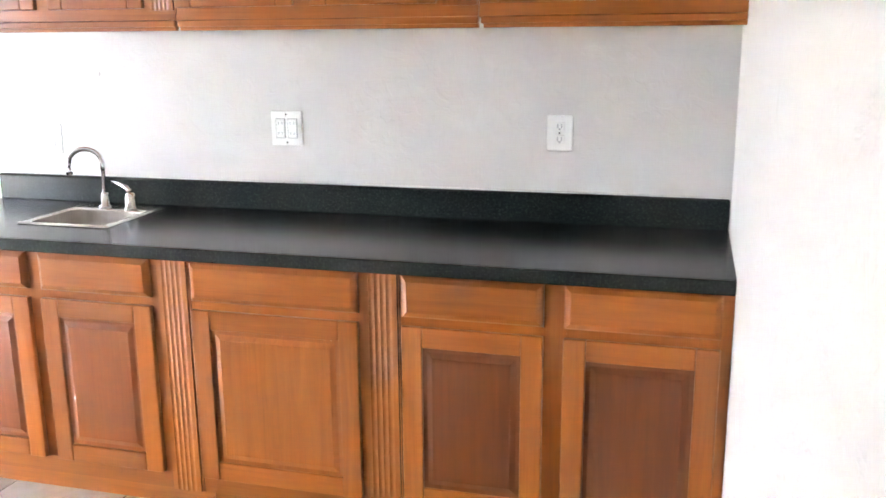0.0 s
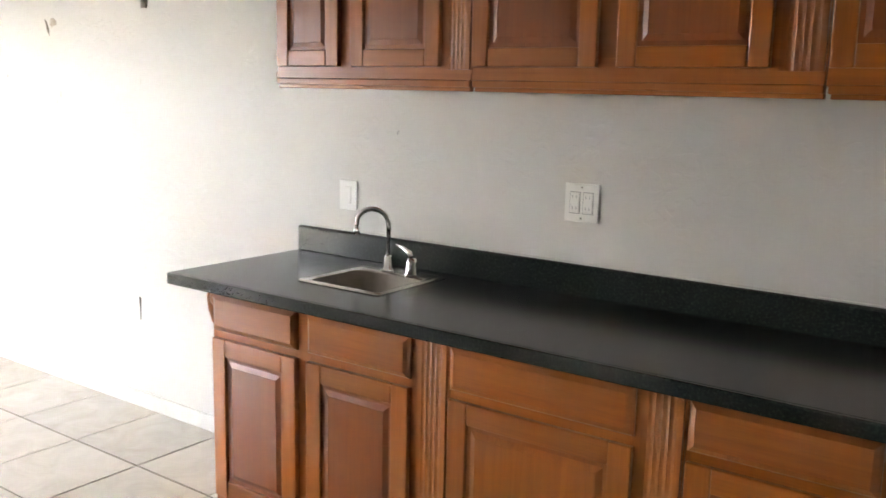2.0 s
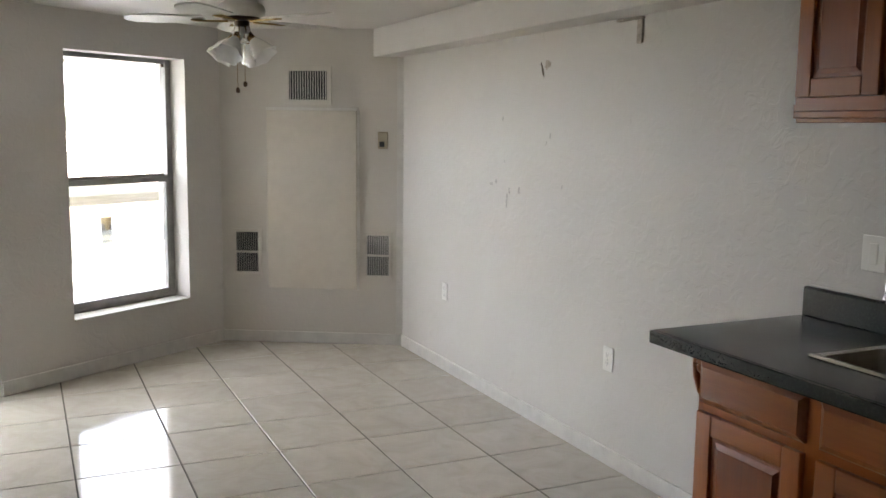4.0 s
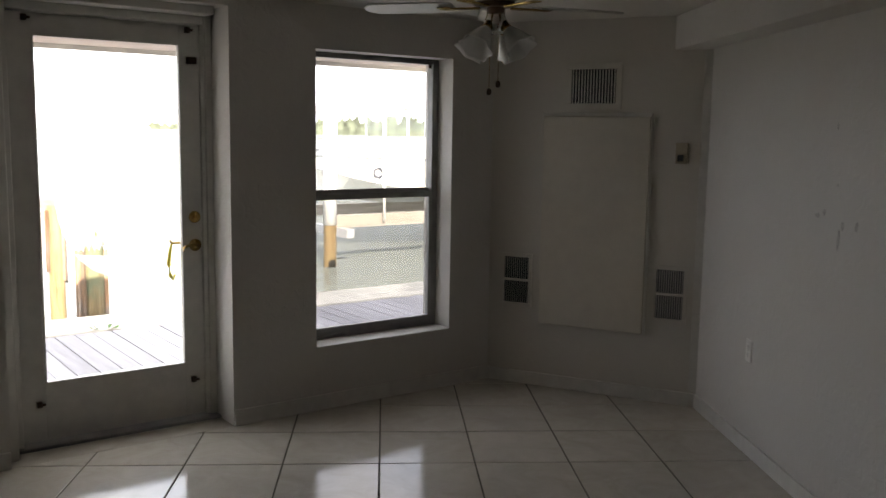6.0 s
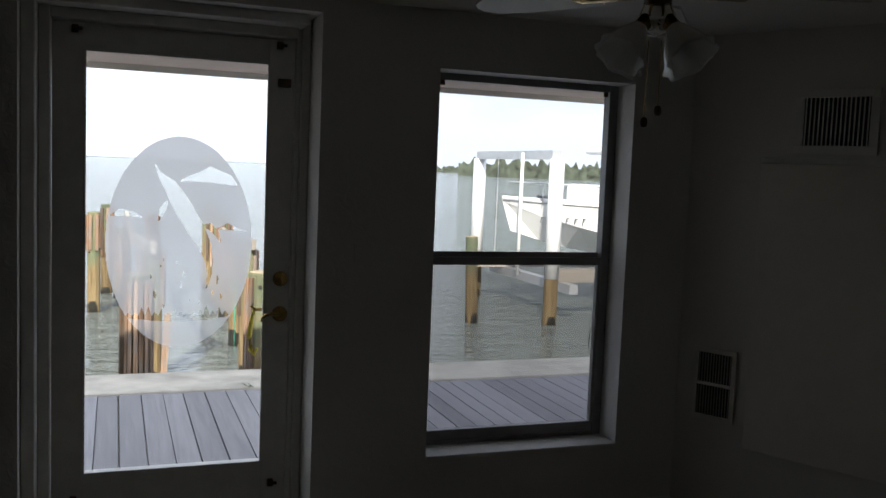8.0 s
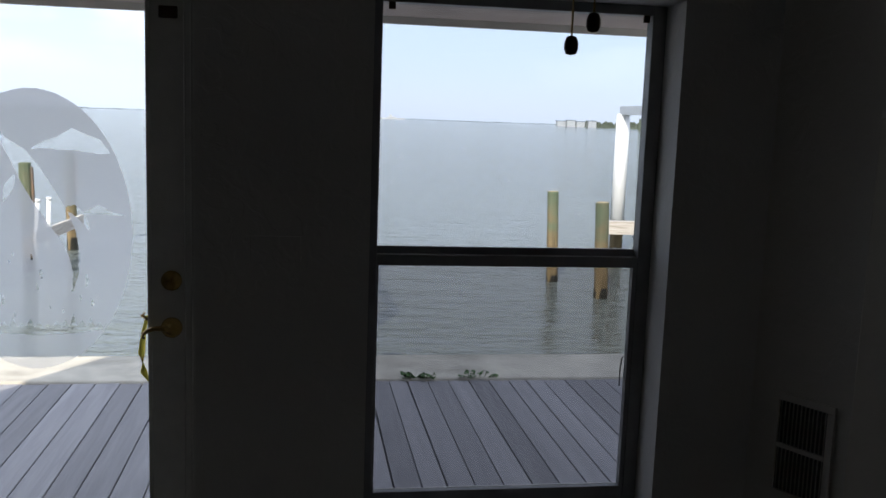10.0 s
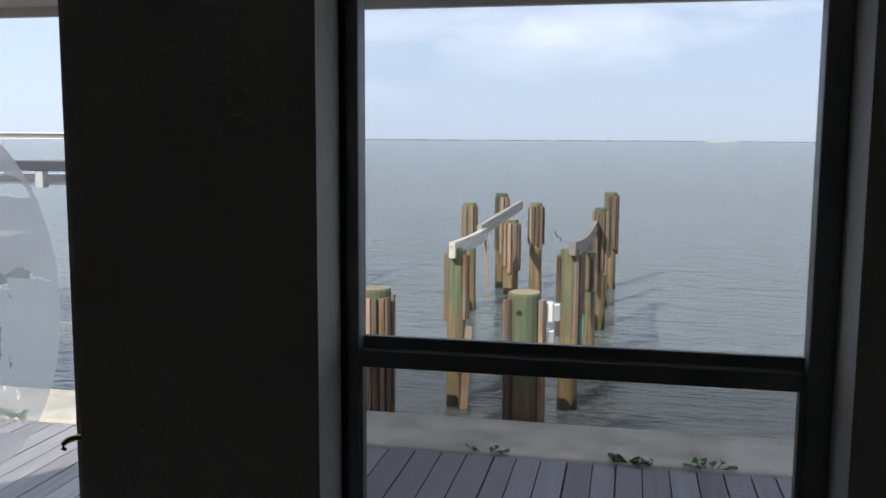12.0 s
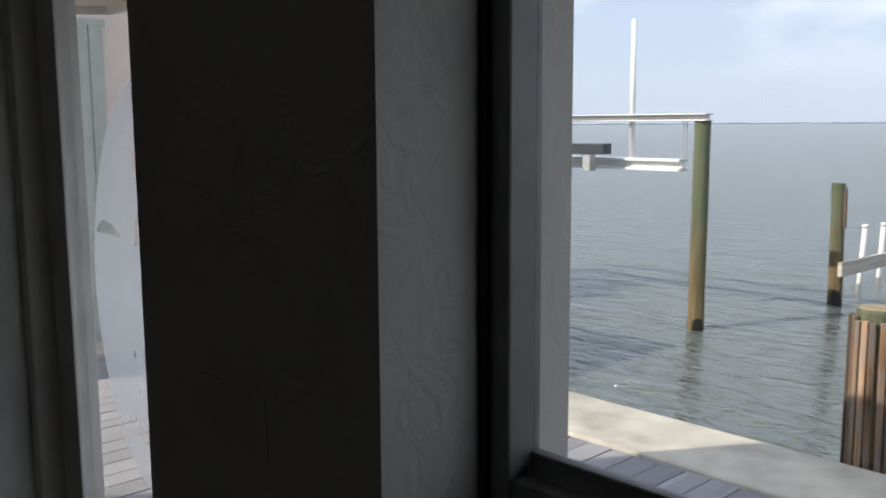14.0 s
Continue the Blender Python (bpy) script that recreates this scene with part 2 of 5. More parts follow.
def weathered(name, stops, axis="Z", algae=None, spread=(0.5, 1.35), shaft=None):
    """Sun-bleached timber; low parts can carry a green growth that starts at a ragged line."""
    m, t, b = material(name)
    info = t.nodes.new("ShaderNodeObjectInfo")
    tc = t.nodes.new("ShaderNodeTexCoord")
    comb = t.nodes.new("ShaderNodeCombineXYZ")
    for k in range(3):
        t.links.new(info.outputs["Random"], comb.inputs[k])
    off = t.nodes.new("ShaderNodeVectorMath")
    off.operation = "MULTIPLY_ADD"
    off.inputs[1].default_value = (13.0, 7.0, 3.0)
    t.links.new(comb.outputs[0], off.inputs[0])
    t.links.new(tc.outputs["Object"], off.inputs[2])
    s = {"X": (1.5, 28, 28), "Y": (28, 1.5, 28), "Z": (28, 28, 1.5)}[axis]
    mp = t.nodes.new("ShaderNodeMapping")
    mp.inputs["Scale"].default_value = s
    t.links.new(off.outputs[0], mp.inputs["Vector"])
    g = noise_tex(t, mp.outputs[0], 1.0, 6, 0.65, 0.6)
    col = ramp(t, g, stops)
    blot = noise_tex(t, off.outputs[0], 3.2, 5, 0.65)
    if shaft:
        sep = t.nodes.new("ShaderNodeSeparateXYZ")
        t.links.new(tc.outputs["Object"], sep.inputs[0])
        ragged = t.nodes.new("ShaderNodeMath")
        ragged.operation = "MULTIPLY_ADD"
        ragged.inputs[1].default_value = 1.3
        t.links.new(blot, ragged.inputs[0])
        t.links.new(sep.outputs[2], ragged.inputs[2])
        low = node(t, "MapRange")
        low.inputs["From Min"].default_value, low.inputs["From Max"].default_value = 2.45, 2.85
        low.inputs["To Min"].default_value, low.inputs["To Max"].default_value = 0.75, 0.0
        t.links.new(ragged.outputs[0], low.inputs["Value"])
        fine = noise_tex(t, mp.outputs[0], 1.7, 4, 0.6)
        col = blend(t, low.outputs[0], blend(t, ramp(t, blot, ((0.38, (0, 0, 0)), (0.60, (0.8, 0.8, 0.8)))), col, algae), ramp(t, fine, shaft))
    elif algae:
        col = blend(t, ramp(t, blot, ((0.42, (0, 0, 0)), (0.6, (0.85, 0.85, 0.85)))), col, algae)
    tone = node(t, "MapRange")
    tone.inputs["To Min"].default_value, tone.inputs["To Max"].default_value = spread
    t.links.new(info.outputs["Random"], tone.inputs["Value"])
    hsv = node(t, "HueSaturation")
    t.links.new(tone.outputs[0], hsv.inputs["Value"])
    t.links.new(col, hsv.inputs["Color"])
    t.links.new(hsv.outputs[0], b.inputs["Base Color"])
    b.inputs["Roughness"].default_value = 0.85
    bump(t, b, g, 0.5, 0.006)
    return m


M_PILE = weathered("treated_pile_timber", ((0.3, (0.060, 0.050, 0.034)), (0.5, (0.155, 0.150, 0.088)), (0.75, (0.27, 0.25, 0.155))), "Z", (0.100, 0.138, 0.082), (0.7, 1.2), ((0.3, (0.085, 0.045, 0.020)), (0.52, (0.215, 0.140, 0.066)), (0.72, (0.33, 0.245, 0.13))))
M_SLATW = weathered("bare_fender_board", ((0.3, (0.075, 0.042, 0.028)), (0.5, (0.25, 0.145, 0.082)), (0.75, (0.42, 0.31, 0.22))), "Z", (0.19, 0.165, 0.145), (0.4, 1.5))
M_BEAM = weathered("bleached_beam", ((0.3, (0.28, 0.24, 0.2)), (0.5, (0.46, 0.42, 0.37)), (0.75, (0.6, 0.56, 0.5))), "Y")
M_BEAM_T = weathered("sawn_end_grain", ((0.3, (0.22, 0.17, 0.10)), (0.5, (0.36, 0.29, 0.18)), (0.75, (0.46, 0.39, 0.26))), "X", None, (0.8, 1.15))
M_DECK = weathered("grey_painted_deck", ((0.3, (0.215, 0.21, 0.222)), (0.55, (0.275, 0.268, 0.28)), (0.8, (0.32, 0.315, 0.322))), "Y", None, (0.76, 1.14))
M_WET = plain("wet_dark_growth", (0.025, 0.024, 0.018), 0.4, wear=0.3)
M_CONC = plain("stained_concrete", (0.56, 0.52, 0.44), 0.9, wear=0.2, scale=4.0, rel=0.5)
M_STUCCO = plain("exterior_stucco", (0.66, 0.56, 0.5), 0.85, wear=0.08, scale=6, rel=0.5)
M_SHUT = plain("grey_green_paint", (0.40, 0.42, 0.38), 0.6, wear=0.1)
M_BOAT = plain("white_gelcoat", (0.78, 0.79, 0.78), 0.2, wear=0.03)
M_NAVY = plain("dark_blue_marking", (0.05, 0.055, 0.07), 0.4)
M_GALV = plain("galvanised_steel", (0.62, 0.63, 0.63), 0.4, 0.6, wear=0.1)
# bluish grey: distance haze is mixed into the shore's colour
M_SHORE_HAZE = plain("hazy_shore", (0.27, 0.33, 0.39), 0.9, wear=0.3, scale=0.05)
M_TREES = plain("far_trees", (0.11, 0.135, 0.10), 0.9, wear=0.4, scale=0.4)
M_YELLOW = plain("yellow_cord", (0.75, 0.62, 0.06), 0.6)
M_ROPE = plain("green_rope_fibre", (0.06, 0.34, 0.24), 0.7, wear=0.15)
M_LEAF = plain("weed_leaf", (0.07, 0.16, 0.035), 0.6, wear=0.3)
M_STAIN = plain("bare_plaster_patch", (0.52, 0.455, 0.385), 0.9, wear=0.2, scale=40)
M_BEIGE = plain("aged_beige_plastic", (0.42, 0.36, 0.26), 0.5, wear=0.06)
# dark brown for the shadow beside the torn paint
M_TEAR_SHADOW = plain("tear_shadow", (0.16, 0.13, 0.105), 0.9, wear=0.2, scale=40)
M_SCUFF = plain("grey_scuff", (0.51, 0.49, 0.455), 0.7, wear=0.15, scale=60)


def water_mat():
    m, t, b = material("bay_water")
    v = coords(t, (0.9, 2.5, 1.0), turn=(0, 0, 0.18))
    depth = noise_tex(t, coords(t), 0.06, 3)
    t.links.new(ramp(t, depth, ((0.3, (0.120, 0.141, 0.128)), (0.7, (0.148, 0.168, 0.156)))), b.inputs["Base Color"])
    b.inputs["Roughness"].default_value = 0.07
    b.inputs["IOR"].default_value = 1.36
    n1 = bump(t, b, noise_tex(t, v, 0.7, 3, 0.5, 0.3), 0.9, 0.30)
    n2 = bump(t, b, noise_tex(t, v, 1.8, 3, 0.6, 0.9), 1.0, 0.21, n1)
    n3 = bump(t, b, noise_tex(t, v, 4.2, 4, 0.62, 0.9), 0.9, 0.11, n2)
    bump(t, b, noise_tex(t, v, 11.0, 2, 0.5, 0.5), 0.6, 0.012, n3)
    return m


M_WATER = water_mat()


# ---------------------------------------------------------------- mesh helpers
def box(bm, x0, x1, y0, y1, z0, z1, bevel=0.0, m=None):
    """A box between the given bounds, with rounded edges if bevel is given."""
    made = bmesh.ops.create_cube(bm, size=1.0)["verts"]
    for v in made:
        v.co = Vector(((x0 + x1) / 2 + v.co.x * (x1 - x0), (y0 + y1) / 2 + v.co.y * (y1 - y0), (z0 + z1) / 2 + v.co.z * (z1 - z0)))
    if m is not None:
        bmesh.ops.transform(bm, matrix=m, verts=made)
    if bevel:
        edges = list({e for v in made for e in v.link_edges})
        bmesh.ops.bevel(bm, geom=edges, offset=bevel, segments=2, profile=0.5, affect="EDGES")
    return bm


def boxes(*args, bevel=0.0):
    bm = bmesh.new()
    for a in args:
        box(bm, *a, bevel=bevel)
    return bm


def tube(bm, a, b, r0, r1=None, n=12):
    """A round bar from a to b."""
    a, b = Vector(a), Vector(b)
    d = b - a
    m = Matrix.Translation((a + b) / 2) @ d.to_track_quat("Z", "Y").to_matrix().to_4x4()
    bmesh.ops.create_cone(bm, cap_ends=True, segments=n, radius1=r0, radius2=r0 if r1 is None else r1, depth=d.length, matrix=m)
    return bm


def sweep(bm, points, r, n=10):
    """A round pipe through the points."""
    pts = [Vector(p) for p in points]
    rings = []
    for i, p in enumerate(pts):
        d = (pts[min(i + 1, len(pts) - 1)] - pts[max(i - 1, 0)]).normalized()
        q = d.to_track_quat("Z", "Y")
        rr = r[i] if isinstance(r, (list, tuple)) else r
        rings.append([bm.verts.new(p + q @ Vector((math.cos(2 * math.pi * k / n) * rr, math.sin(2 * math.pi * k / n) * rr, 0))) for k in range(n)])
    for a, b in zip(rings, rings[1:]):
        for k in range(n):
            bm.faces.new((a[k], a[(k + 1) % n], b[(k + 1) % n], b[k]))
    bm.faces.new(rings[0][::-1])
    bm.faces.new(rings[-1])
    return bm


def lathe(bm, profile, centre=(0, 0, 0), n=20, m=None):
    """A turned shape from (radius, height) pairs."""
    rings = []
    for r, z in profile:
        ring = []
        for k in range(n):
            p = Vector((r * math.cos(2 * math.pi * k / n), r * math.sin(2 * math.pi * k / n), z))
            p = m @ p if m is not None else p + Vector(centre)
            ring.append(bm.verts.new(p))
        rings.append(ring)
    for a, b in zip(rings, rings[1:]):
        for k in range(n):
            bm.faces.new((a[k], a[(k + 1) % n], b[(k + 1) % n], b[k]))
    return bm


def prism(bm, outline, z0, z1):
    """A slab with the given outline."""
    low = [bm.verts.new((x, y, z0)) for x, y in outline]
    top = [bm.verts.new((x, y, z1)) for x, y in outline]
    n = len(outline)
    bm.faces.new(top)
    bm.faces.new(low[::-1])
    for k in range(n):
        bm.faces.new((low[k], low[(k + 1) % n], top[(k + 1) % n], top[k]))
    return bm


def finish(name, bm, mat, smooth=False):
    bmesh.ops.recalc_face_normals(bm, faces=bm.faces)
    me = bpy.data.meshes.new(name)
    bm.to_mesh(me)
    bm.free()
    me.materials.append(mat)
    if smooth:
        for p in me.polygons:
            p.use_smooth = True
    return me


def part(name, bm, mat, parent, label="", smooth=False):
    ob = new(name, finish(name, bm, mat, smooth))
    ob.parent = parent
    return tagged(ob, label)


def thing(name, m, label, category, group="", kind=""):
    ob = new(name)
    ob.empty_display_size = 0.1
    ob.matrix_basis = m
    return tagged(ob, label, category, group, kind)


def solid(name, bm, mat, label, category, kind="", m=None, smooth=False):
    ob = new(name, finish(name, bm, mat, smooth))
    if m is not None:
        ob.matrix_basis = m
    return tagged(ob, label, category, "", kind)


def at(m, x, y, z=0.0):
    return m @ Matrix.Translation((x, y, z))


# ---------------------------------------------------------------- the room's shell
WALL_N = 1.983
CORNER_W = -0.048                 # where the window wall meets the slanted wall
END_W = -3.40
P_END = (MW @ Vector((END_W, WALL_N, 0))).to_2d()
P_COR = (MW @ Vector((CORNER_W, WALL_N, 0))).to_2d()
P_KIT = Vector((-1.0126, 0.0))
SOUTH, EAST = P_END.y, 7.2
WT = 0.345

ROOM = [P_KIT, P_COR, P_END, Vector((EAST, SOUTH)), Vector((EAST, 0.0))]

# kitchen wall
solid("wall_north", boxes((-1.35, EAST + 0.2, 0.0, 0.2, -0.05, CEIL)), M_WALL, "white trowelled kitchen wall with scuffs and patches", "wall", "structure")
# slanted wall
solid("wall_northwest", boxes((-1.95, -0.30, 0.883, 1.10, -0.05, CEIL)), M_CREAM, "plain cream-white wall holding the air vents", "wall", "structure", MA)
# window wall with its two openings
D0, D1, DTOP = -2.80, -1.740, 2.125
W0, W1, WBOT, WTOP = -1.257, -0.355, 0.345, 1.95
WOUT, WIDE = 2.173, 0.052           # the opening is wider outside the window frame
N1 = WALL_N + WT
solid("wall_west", boxes(
    (END_W - 0.17, D0, WALL_N, N1, -0.05, CEIL), (D0, D1, WALL_N, N1, DTOP, CEIL), (D0, D1, WALL_N, N1, -0.05, -0.012),
    (D1, W0, WALL_N, WOUT, -0.05, CEIL), (W1, 0.30, WALL_N, WOUT, -0.05, CEIL), (W0, W1, WALL_N, WOUT, WTOP, CEIL), (W0, W1, WALL_N, WOUT, -0.05, WBOT),
    (D1, W0 - WIDE, WOUT, N1, -0.05, CEIL), (W1 + WIDE, 0.30, WOUT, N1, -0.05, CEIL), (W0 - WIDE, W1 + WIDE, WOUT, N1, WTOP, CEIL), (W0 - WIDE, W1 + WIDE, WOUT, N1, -0.05, WBOT)),
    M_WALL, "thick white wall with a glazed door and a tall sash window", "wall", "structure", MW)
solid("wall_south", boxes((P_END.x - 0.1, EAST + 0.2, SOUTH - 0.2, SOUTH, -0.05, CEIL)), M_WALL, "plain white wall", "wall", "structure")
solid("wall_east", boxes((EAST, EAST + 0.2, SOUTH, 0.0, -0.05, CEIL)), M_WALL, "plain white wall", "wall", "structure")
solid("wall_partition", boxes((5.33, 5.45, -2.42, 0.0, 0.0, CEIL), bevel=0.004), M_WALL, "white stub wall that ends the kitchen counter", "wall", "structure")
def outset(points, d):
    """The outline pushed outwards by d (the points run anticlockwise)."""
    out = []
    for k, p in enumerate(points):
        a, b = points[k - 1], points[(k + 1) % len(points)]
        n0, n1 = (p - a).normalized(), (b - p).normalized()
        n0, n1 = Vector((n0.y, -n0.x)), Vector((n1.y, -n1.x))
        out.append(p + (n0 + n1) * (d / (1 + n0.dot(n1))))
    return out


solid("ceiling", prism(bmesh.new(), outset(ROOM, 0.16), CEIL, CEIL + 0.1), M_CEIL, "flat white painted ceiling", "ceiling", "structure")
solid("trim_soffit", boxes((-1.35, 2.735, -0.178, 0.0, 1.995, CEIL), bevel=0.006), M_WALL, "white boxed beam under the ceiling along the kitchen wall", "soffit", "structure")

# baseboards
solid("baseboard_north", boxes((-1.0, 2.735, -0.014, 0.0, 0.0, 0.078), bevel=0.004), M_TRIM, "low white painted baseboard", "baseboard", "structure")
solid("baseboard_northwest", boxes((-1.776, -0.50, 0.869, 0.883, 0.0, 0.078), bevel=0.004), M_TRIM, "low white painted baseboard", "baseboard", "structure", MA)
solid("baseboard_west", boxes((D1 + 0.004, CORNER_W, 1.969, WALL_N, 0.0, 0.085), (END_W, D0 - 0.004, 1.969, WALL_N, 0.0, 0.078), bevel=0.004), M_TRIM, "low white painted baseboard", "baseboard", "structure", MW)
solid("trim_corner", boxes((-0.535, -0.470, 0.873, 0.883, 0.085, 1.99), bevel=0.003), M_TRIM, "narrow upright corner strip", "trim", "structure", MA)


# ---------------------------------------------------------------- slanted wall: vents, access panel, thermostat
def vent(s0, s1, z0, z1, frame_w, rows_, blades, half, blade_mat, label):
    """A wall grille with upright blades, in one or more banks one above the other."""
    v = thing("wall_vent", at(MA, (s0 + s1) / 2, 0.883, z0), label, "vent", "air vents on the slanted wall")
    w, h = (s1 - s0) / 2, z1 - z0
    part("backing", boxes((-w + 0.006, w - 0.006, -0.003, 0.0, 0.006, h - 0.006)), M_DARKSLOT, v)
    f = [(-w, w, -0.012, 0, 0, frame_w), (-w, w, -0.012, 0, h - frame_w, h), (-w, -w + frame_w, -0.012, 0, frame_w, h - frame_w), (w - frame_w, w, -0.012, 0, frame_w, h - frame_w)]
    inner = h - 2 * frame_w
    for k in range(1, rows_):
        z = frame_w + inner * k / rows_
        f.append((-w + frame_w, w - frame_w, -0.012, 0, z - 0.007, z + 0.007))
    part("frame", boxes(*f, bevel=0.002), M_CREAM, v)
    step = (2 * w - 2 * frame_w) / blades
    for r in range(rows_):
        zb, zt = frame_w + inner * r / rows_ + 0.007 * (r > 0), frame_w + inner * (r + 1) / rows_ - 0.007 * (r < rows_ - 1)
        for k in range(blades):
            x = -w + frame_w + step * (k + 0.5)
            bm = bmesh.new()
            box(bm, x - half, x + half, -0.008, -0.004, zb, zt)
            part("slat", bm, blade_mat, v)
    return v


vent(-1.317, -0.987, 1.670, 1.932, 0.034, 1, 15, 0.0020, M_WHITE, "white supply-air vent with dark upright slats, high on the wall")
vent(-1.695, -1.494, 0.479, 0.804, 0.022, 2, 12, 0.0013, M_SLOT, "white return-air grille with two dark slatted banks")
vent(-0.766, -0.568, 0.471, 0.796, 0.022, 2, 12, 0.0030, M_SLOT, "white return-air grille with two greyish slatted banks")

panel = thing("access_panel", at(MA, -1.126, 0.883, 0.39), "large blank cream board covering the air handler closet", "panel")
part("board", boxes((-0.314, 0.314, -0.026, 0.0, 0.0, 1.24), bevel=0.004), M_PANEL, panel)
part("edge_strip", boxes((-0.322, 0.322, -0.010, 0.0, 1.24, 1.262), (0.314, 0.330, -0.012, 0.0, -0.006, 1.24), bevel=0.002), M_TRIM, panel)

stat = thing("thermostat", at(MA, -0.632, 0.883, 1.374), "small beige wall thermostat with a dark window", "thermostat")
part("body", boxes((-0.034, 0.034, -0.028, 0.0, 0.0, 0.116), bevel=0.004), M_BEIGE, stat)
part("display", boxes((-0.022, 0.012, -0.031, -0.027, 0.014, 0.05), bevel=0.001), M_DARKSLOT, stat, "dark display window")


# ---------------------------------------------------------------- wall plates on the kitchen wall
def outlet(x0, x1, z0, z1, kind_):
    w, h = x1 - x0, z1 - z0
    label = {"single": "white duplex outlet on the kitchen wall", "double": "white two-gang outlet plate above the counter", "switch": "white blank wall plate beside the faucet"}[kind_]
    o = thing("wall_outlet", pose((x0 + x1) / 2, 0.0, z0), label, "outlet", "wall plates")
    part("plate", boxes((-w / 2, w / 2, -0.007, 0.0, 0.0, h), bevel=0.003), M_WHITE, o)
    if kind_ == "switch":
        part("rocker", boxes((-0.016, 0.016, -0.010, -0.006, h / 2 - 0.033, h / 2 + 0.033), bevel=0.002), M_WHITE, o)
        return
    if kind_ == "double":
        for cx in (-0.023, 0.023):
            # raised grey sheet; its rim imitates the shadow round the socket
            part("gap_shade", boxes((cx - 0.0185, cx + 0.0185, -0.0074, -0.006, h / 2 - 0.035, h / 2 + 0.035)), M_SLOT, o, "grey border painted in as the socket's shadow gap")
            face = part("socket", boxes((cx - 0.0165, cx + 0.0165, -0.0105, -0.006, h / 2 - 0.033, h / 2 + 0.033), bevel=0.002), M_WHITE, o)
            for cz in (h / 2 - 0.018, h / 2 + 0.018):
                part("slot", boxes((cx - 0.0075, cx - 0.0055, -0.0112, -0.010, cz - 0.004, cz + 0.006), (cx + 0.0055, cx + 0.0075, -0.0112, -0.010, cz - 0.004, cz + 0.006)), M_SLOT, face)
        for cz in (0.012, h - 0.012):
            part("screw", tube(bmesh.new(), (0, -0.0065, cz), (0, -0.0085, cz), 0.003, n=8), M_STEEL, o)
        return
    for cx in (0.0,):
        for cz in (h * 0.32, h * 0.68):
            face = part("socket", boxes((cx - 0.016, cx + 0.016, -0.0095, -0.006, cz - 0.014, cz + 0.014), bevel=0.002), M_WHITE, o)
            part("slot", boxes((cx - 0.008, cx - 0.005, -0.0102, -0.009, cz - 0.005, cz + 0.008), (cx + 0.005, cx + 0.008, -0.0102, -0.009, cz - 0.005, cz + 0.008), (cx - 0.003, cx + 0.003, -0.0102, -0.009, cz - 0.011, cz - 0.006)), M_SLOT, face)
    part("screw", tube(bmesh.new(), (0, -0.0065, h / 2), (0, -0.009, h / 2), 0.003, n=8), M_STEEL, o)


OUTLETS = ((3.745, 3.865, 1.145, 1.268, "double"), (4.735, 4.822, 1.150, 1.268, "single"), (1.418, 1.492, 0.434, 0.546, "single"), (-0.335, -0.265, 0.449, 0.558, "single"), (2.775, 2.862, 1.092, 1.205, "switch"))
for o in OUTLETS:
    outlet(*o)

# torn paint and leftovers on the kitchen wall
rnd = random.Random(5)


def patch(name, x, z, w, h, label, mat=M_STAIN, lean=0.0):
    bm = bmesh.new()
    pts = []
    for k in range(14):
        a = 2 * math.pi * k / 14
        r = 0.6 + 0.5 * rnd.random()
        px, pz = math.cos(a) * w / 2 * r, math.sin(a) * h / 2 * r
        pts.append((px + lean * pz, pz))
    front = [bm.verts.new((x + a, -0.0012, z + b)) for a, b in pts]
    back = [bm.verts.new((x + a * 1.1, 0.001, z + b * 1.1)) for a, b in pts]
    bm.faces.new(front)
    for k in range(14):
        bm.faces.new((front[k], front[(k + 1) % 14], back[(k + 1) % 14], back[k]))
    return solid(name, bm, mat, label, "wall damage")


# the tear's shadow, painted as a dark patch
patch("torn_paint_patch", 0.812, 1.812, 0.020, 0.075, "painted dark shadow of a curled paint tear on the white wall", M_TEAR_SHADOW, lean=-0.45)
patch("torn_paint_patch", 0.862, 1.835, 0.060, 0.055, "bare tan plaster where the paint is torn", lean=0.3)
for x, z, w, h in ((0.411, 1.575, 0.016, 0.028), (0.901, 1.487, 0.024, 0.046), (0.865, 1.45, 0.012, 0.03), (0.290, 1.215, 0.05, 0.03), (0.345, 1.235, 0.03, 0.04), (0.470, 1.14, 0.026, 0.11), (0.498, 1.19, 0.03, 0.05), (0.60, 1.20, 0.03, 0.05), (0.440, 1.346, 0.012, 0.02), (3.052, 1.394, 0.012, 0.02), (1.02, 1.24, 0.014, 0.03)):
    patch("scuff_mark", x, z, w * 0.8, h * 0.8, "small grey scuff on the white wall", M_SCUFF, lean=rnd.uniform(0.0, 0.4))
bracket = thing("plaster_stub", pose(1.60, 0.0, 1.88), "leftover tan bracket stub under the boxed beam", "bracket")
part("stub", boxes((-0.020, 0.018, -0.010, 0.0, 0.0, 0.10), bevel=0.004), M_STAIN, bracket)
part("cap", boxes((-0.15, 0.025, -0.022, 0.0, 0.10, 0.110), bevel=0.003), M_STAIN, bracket)


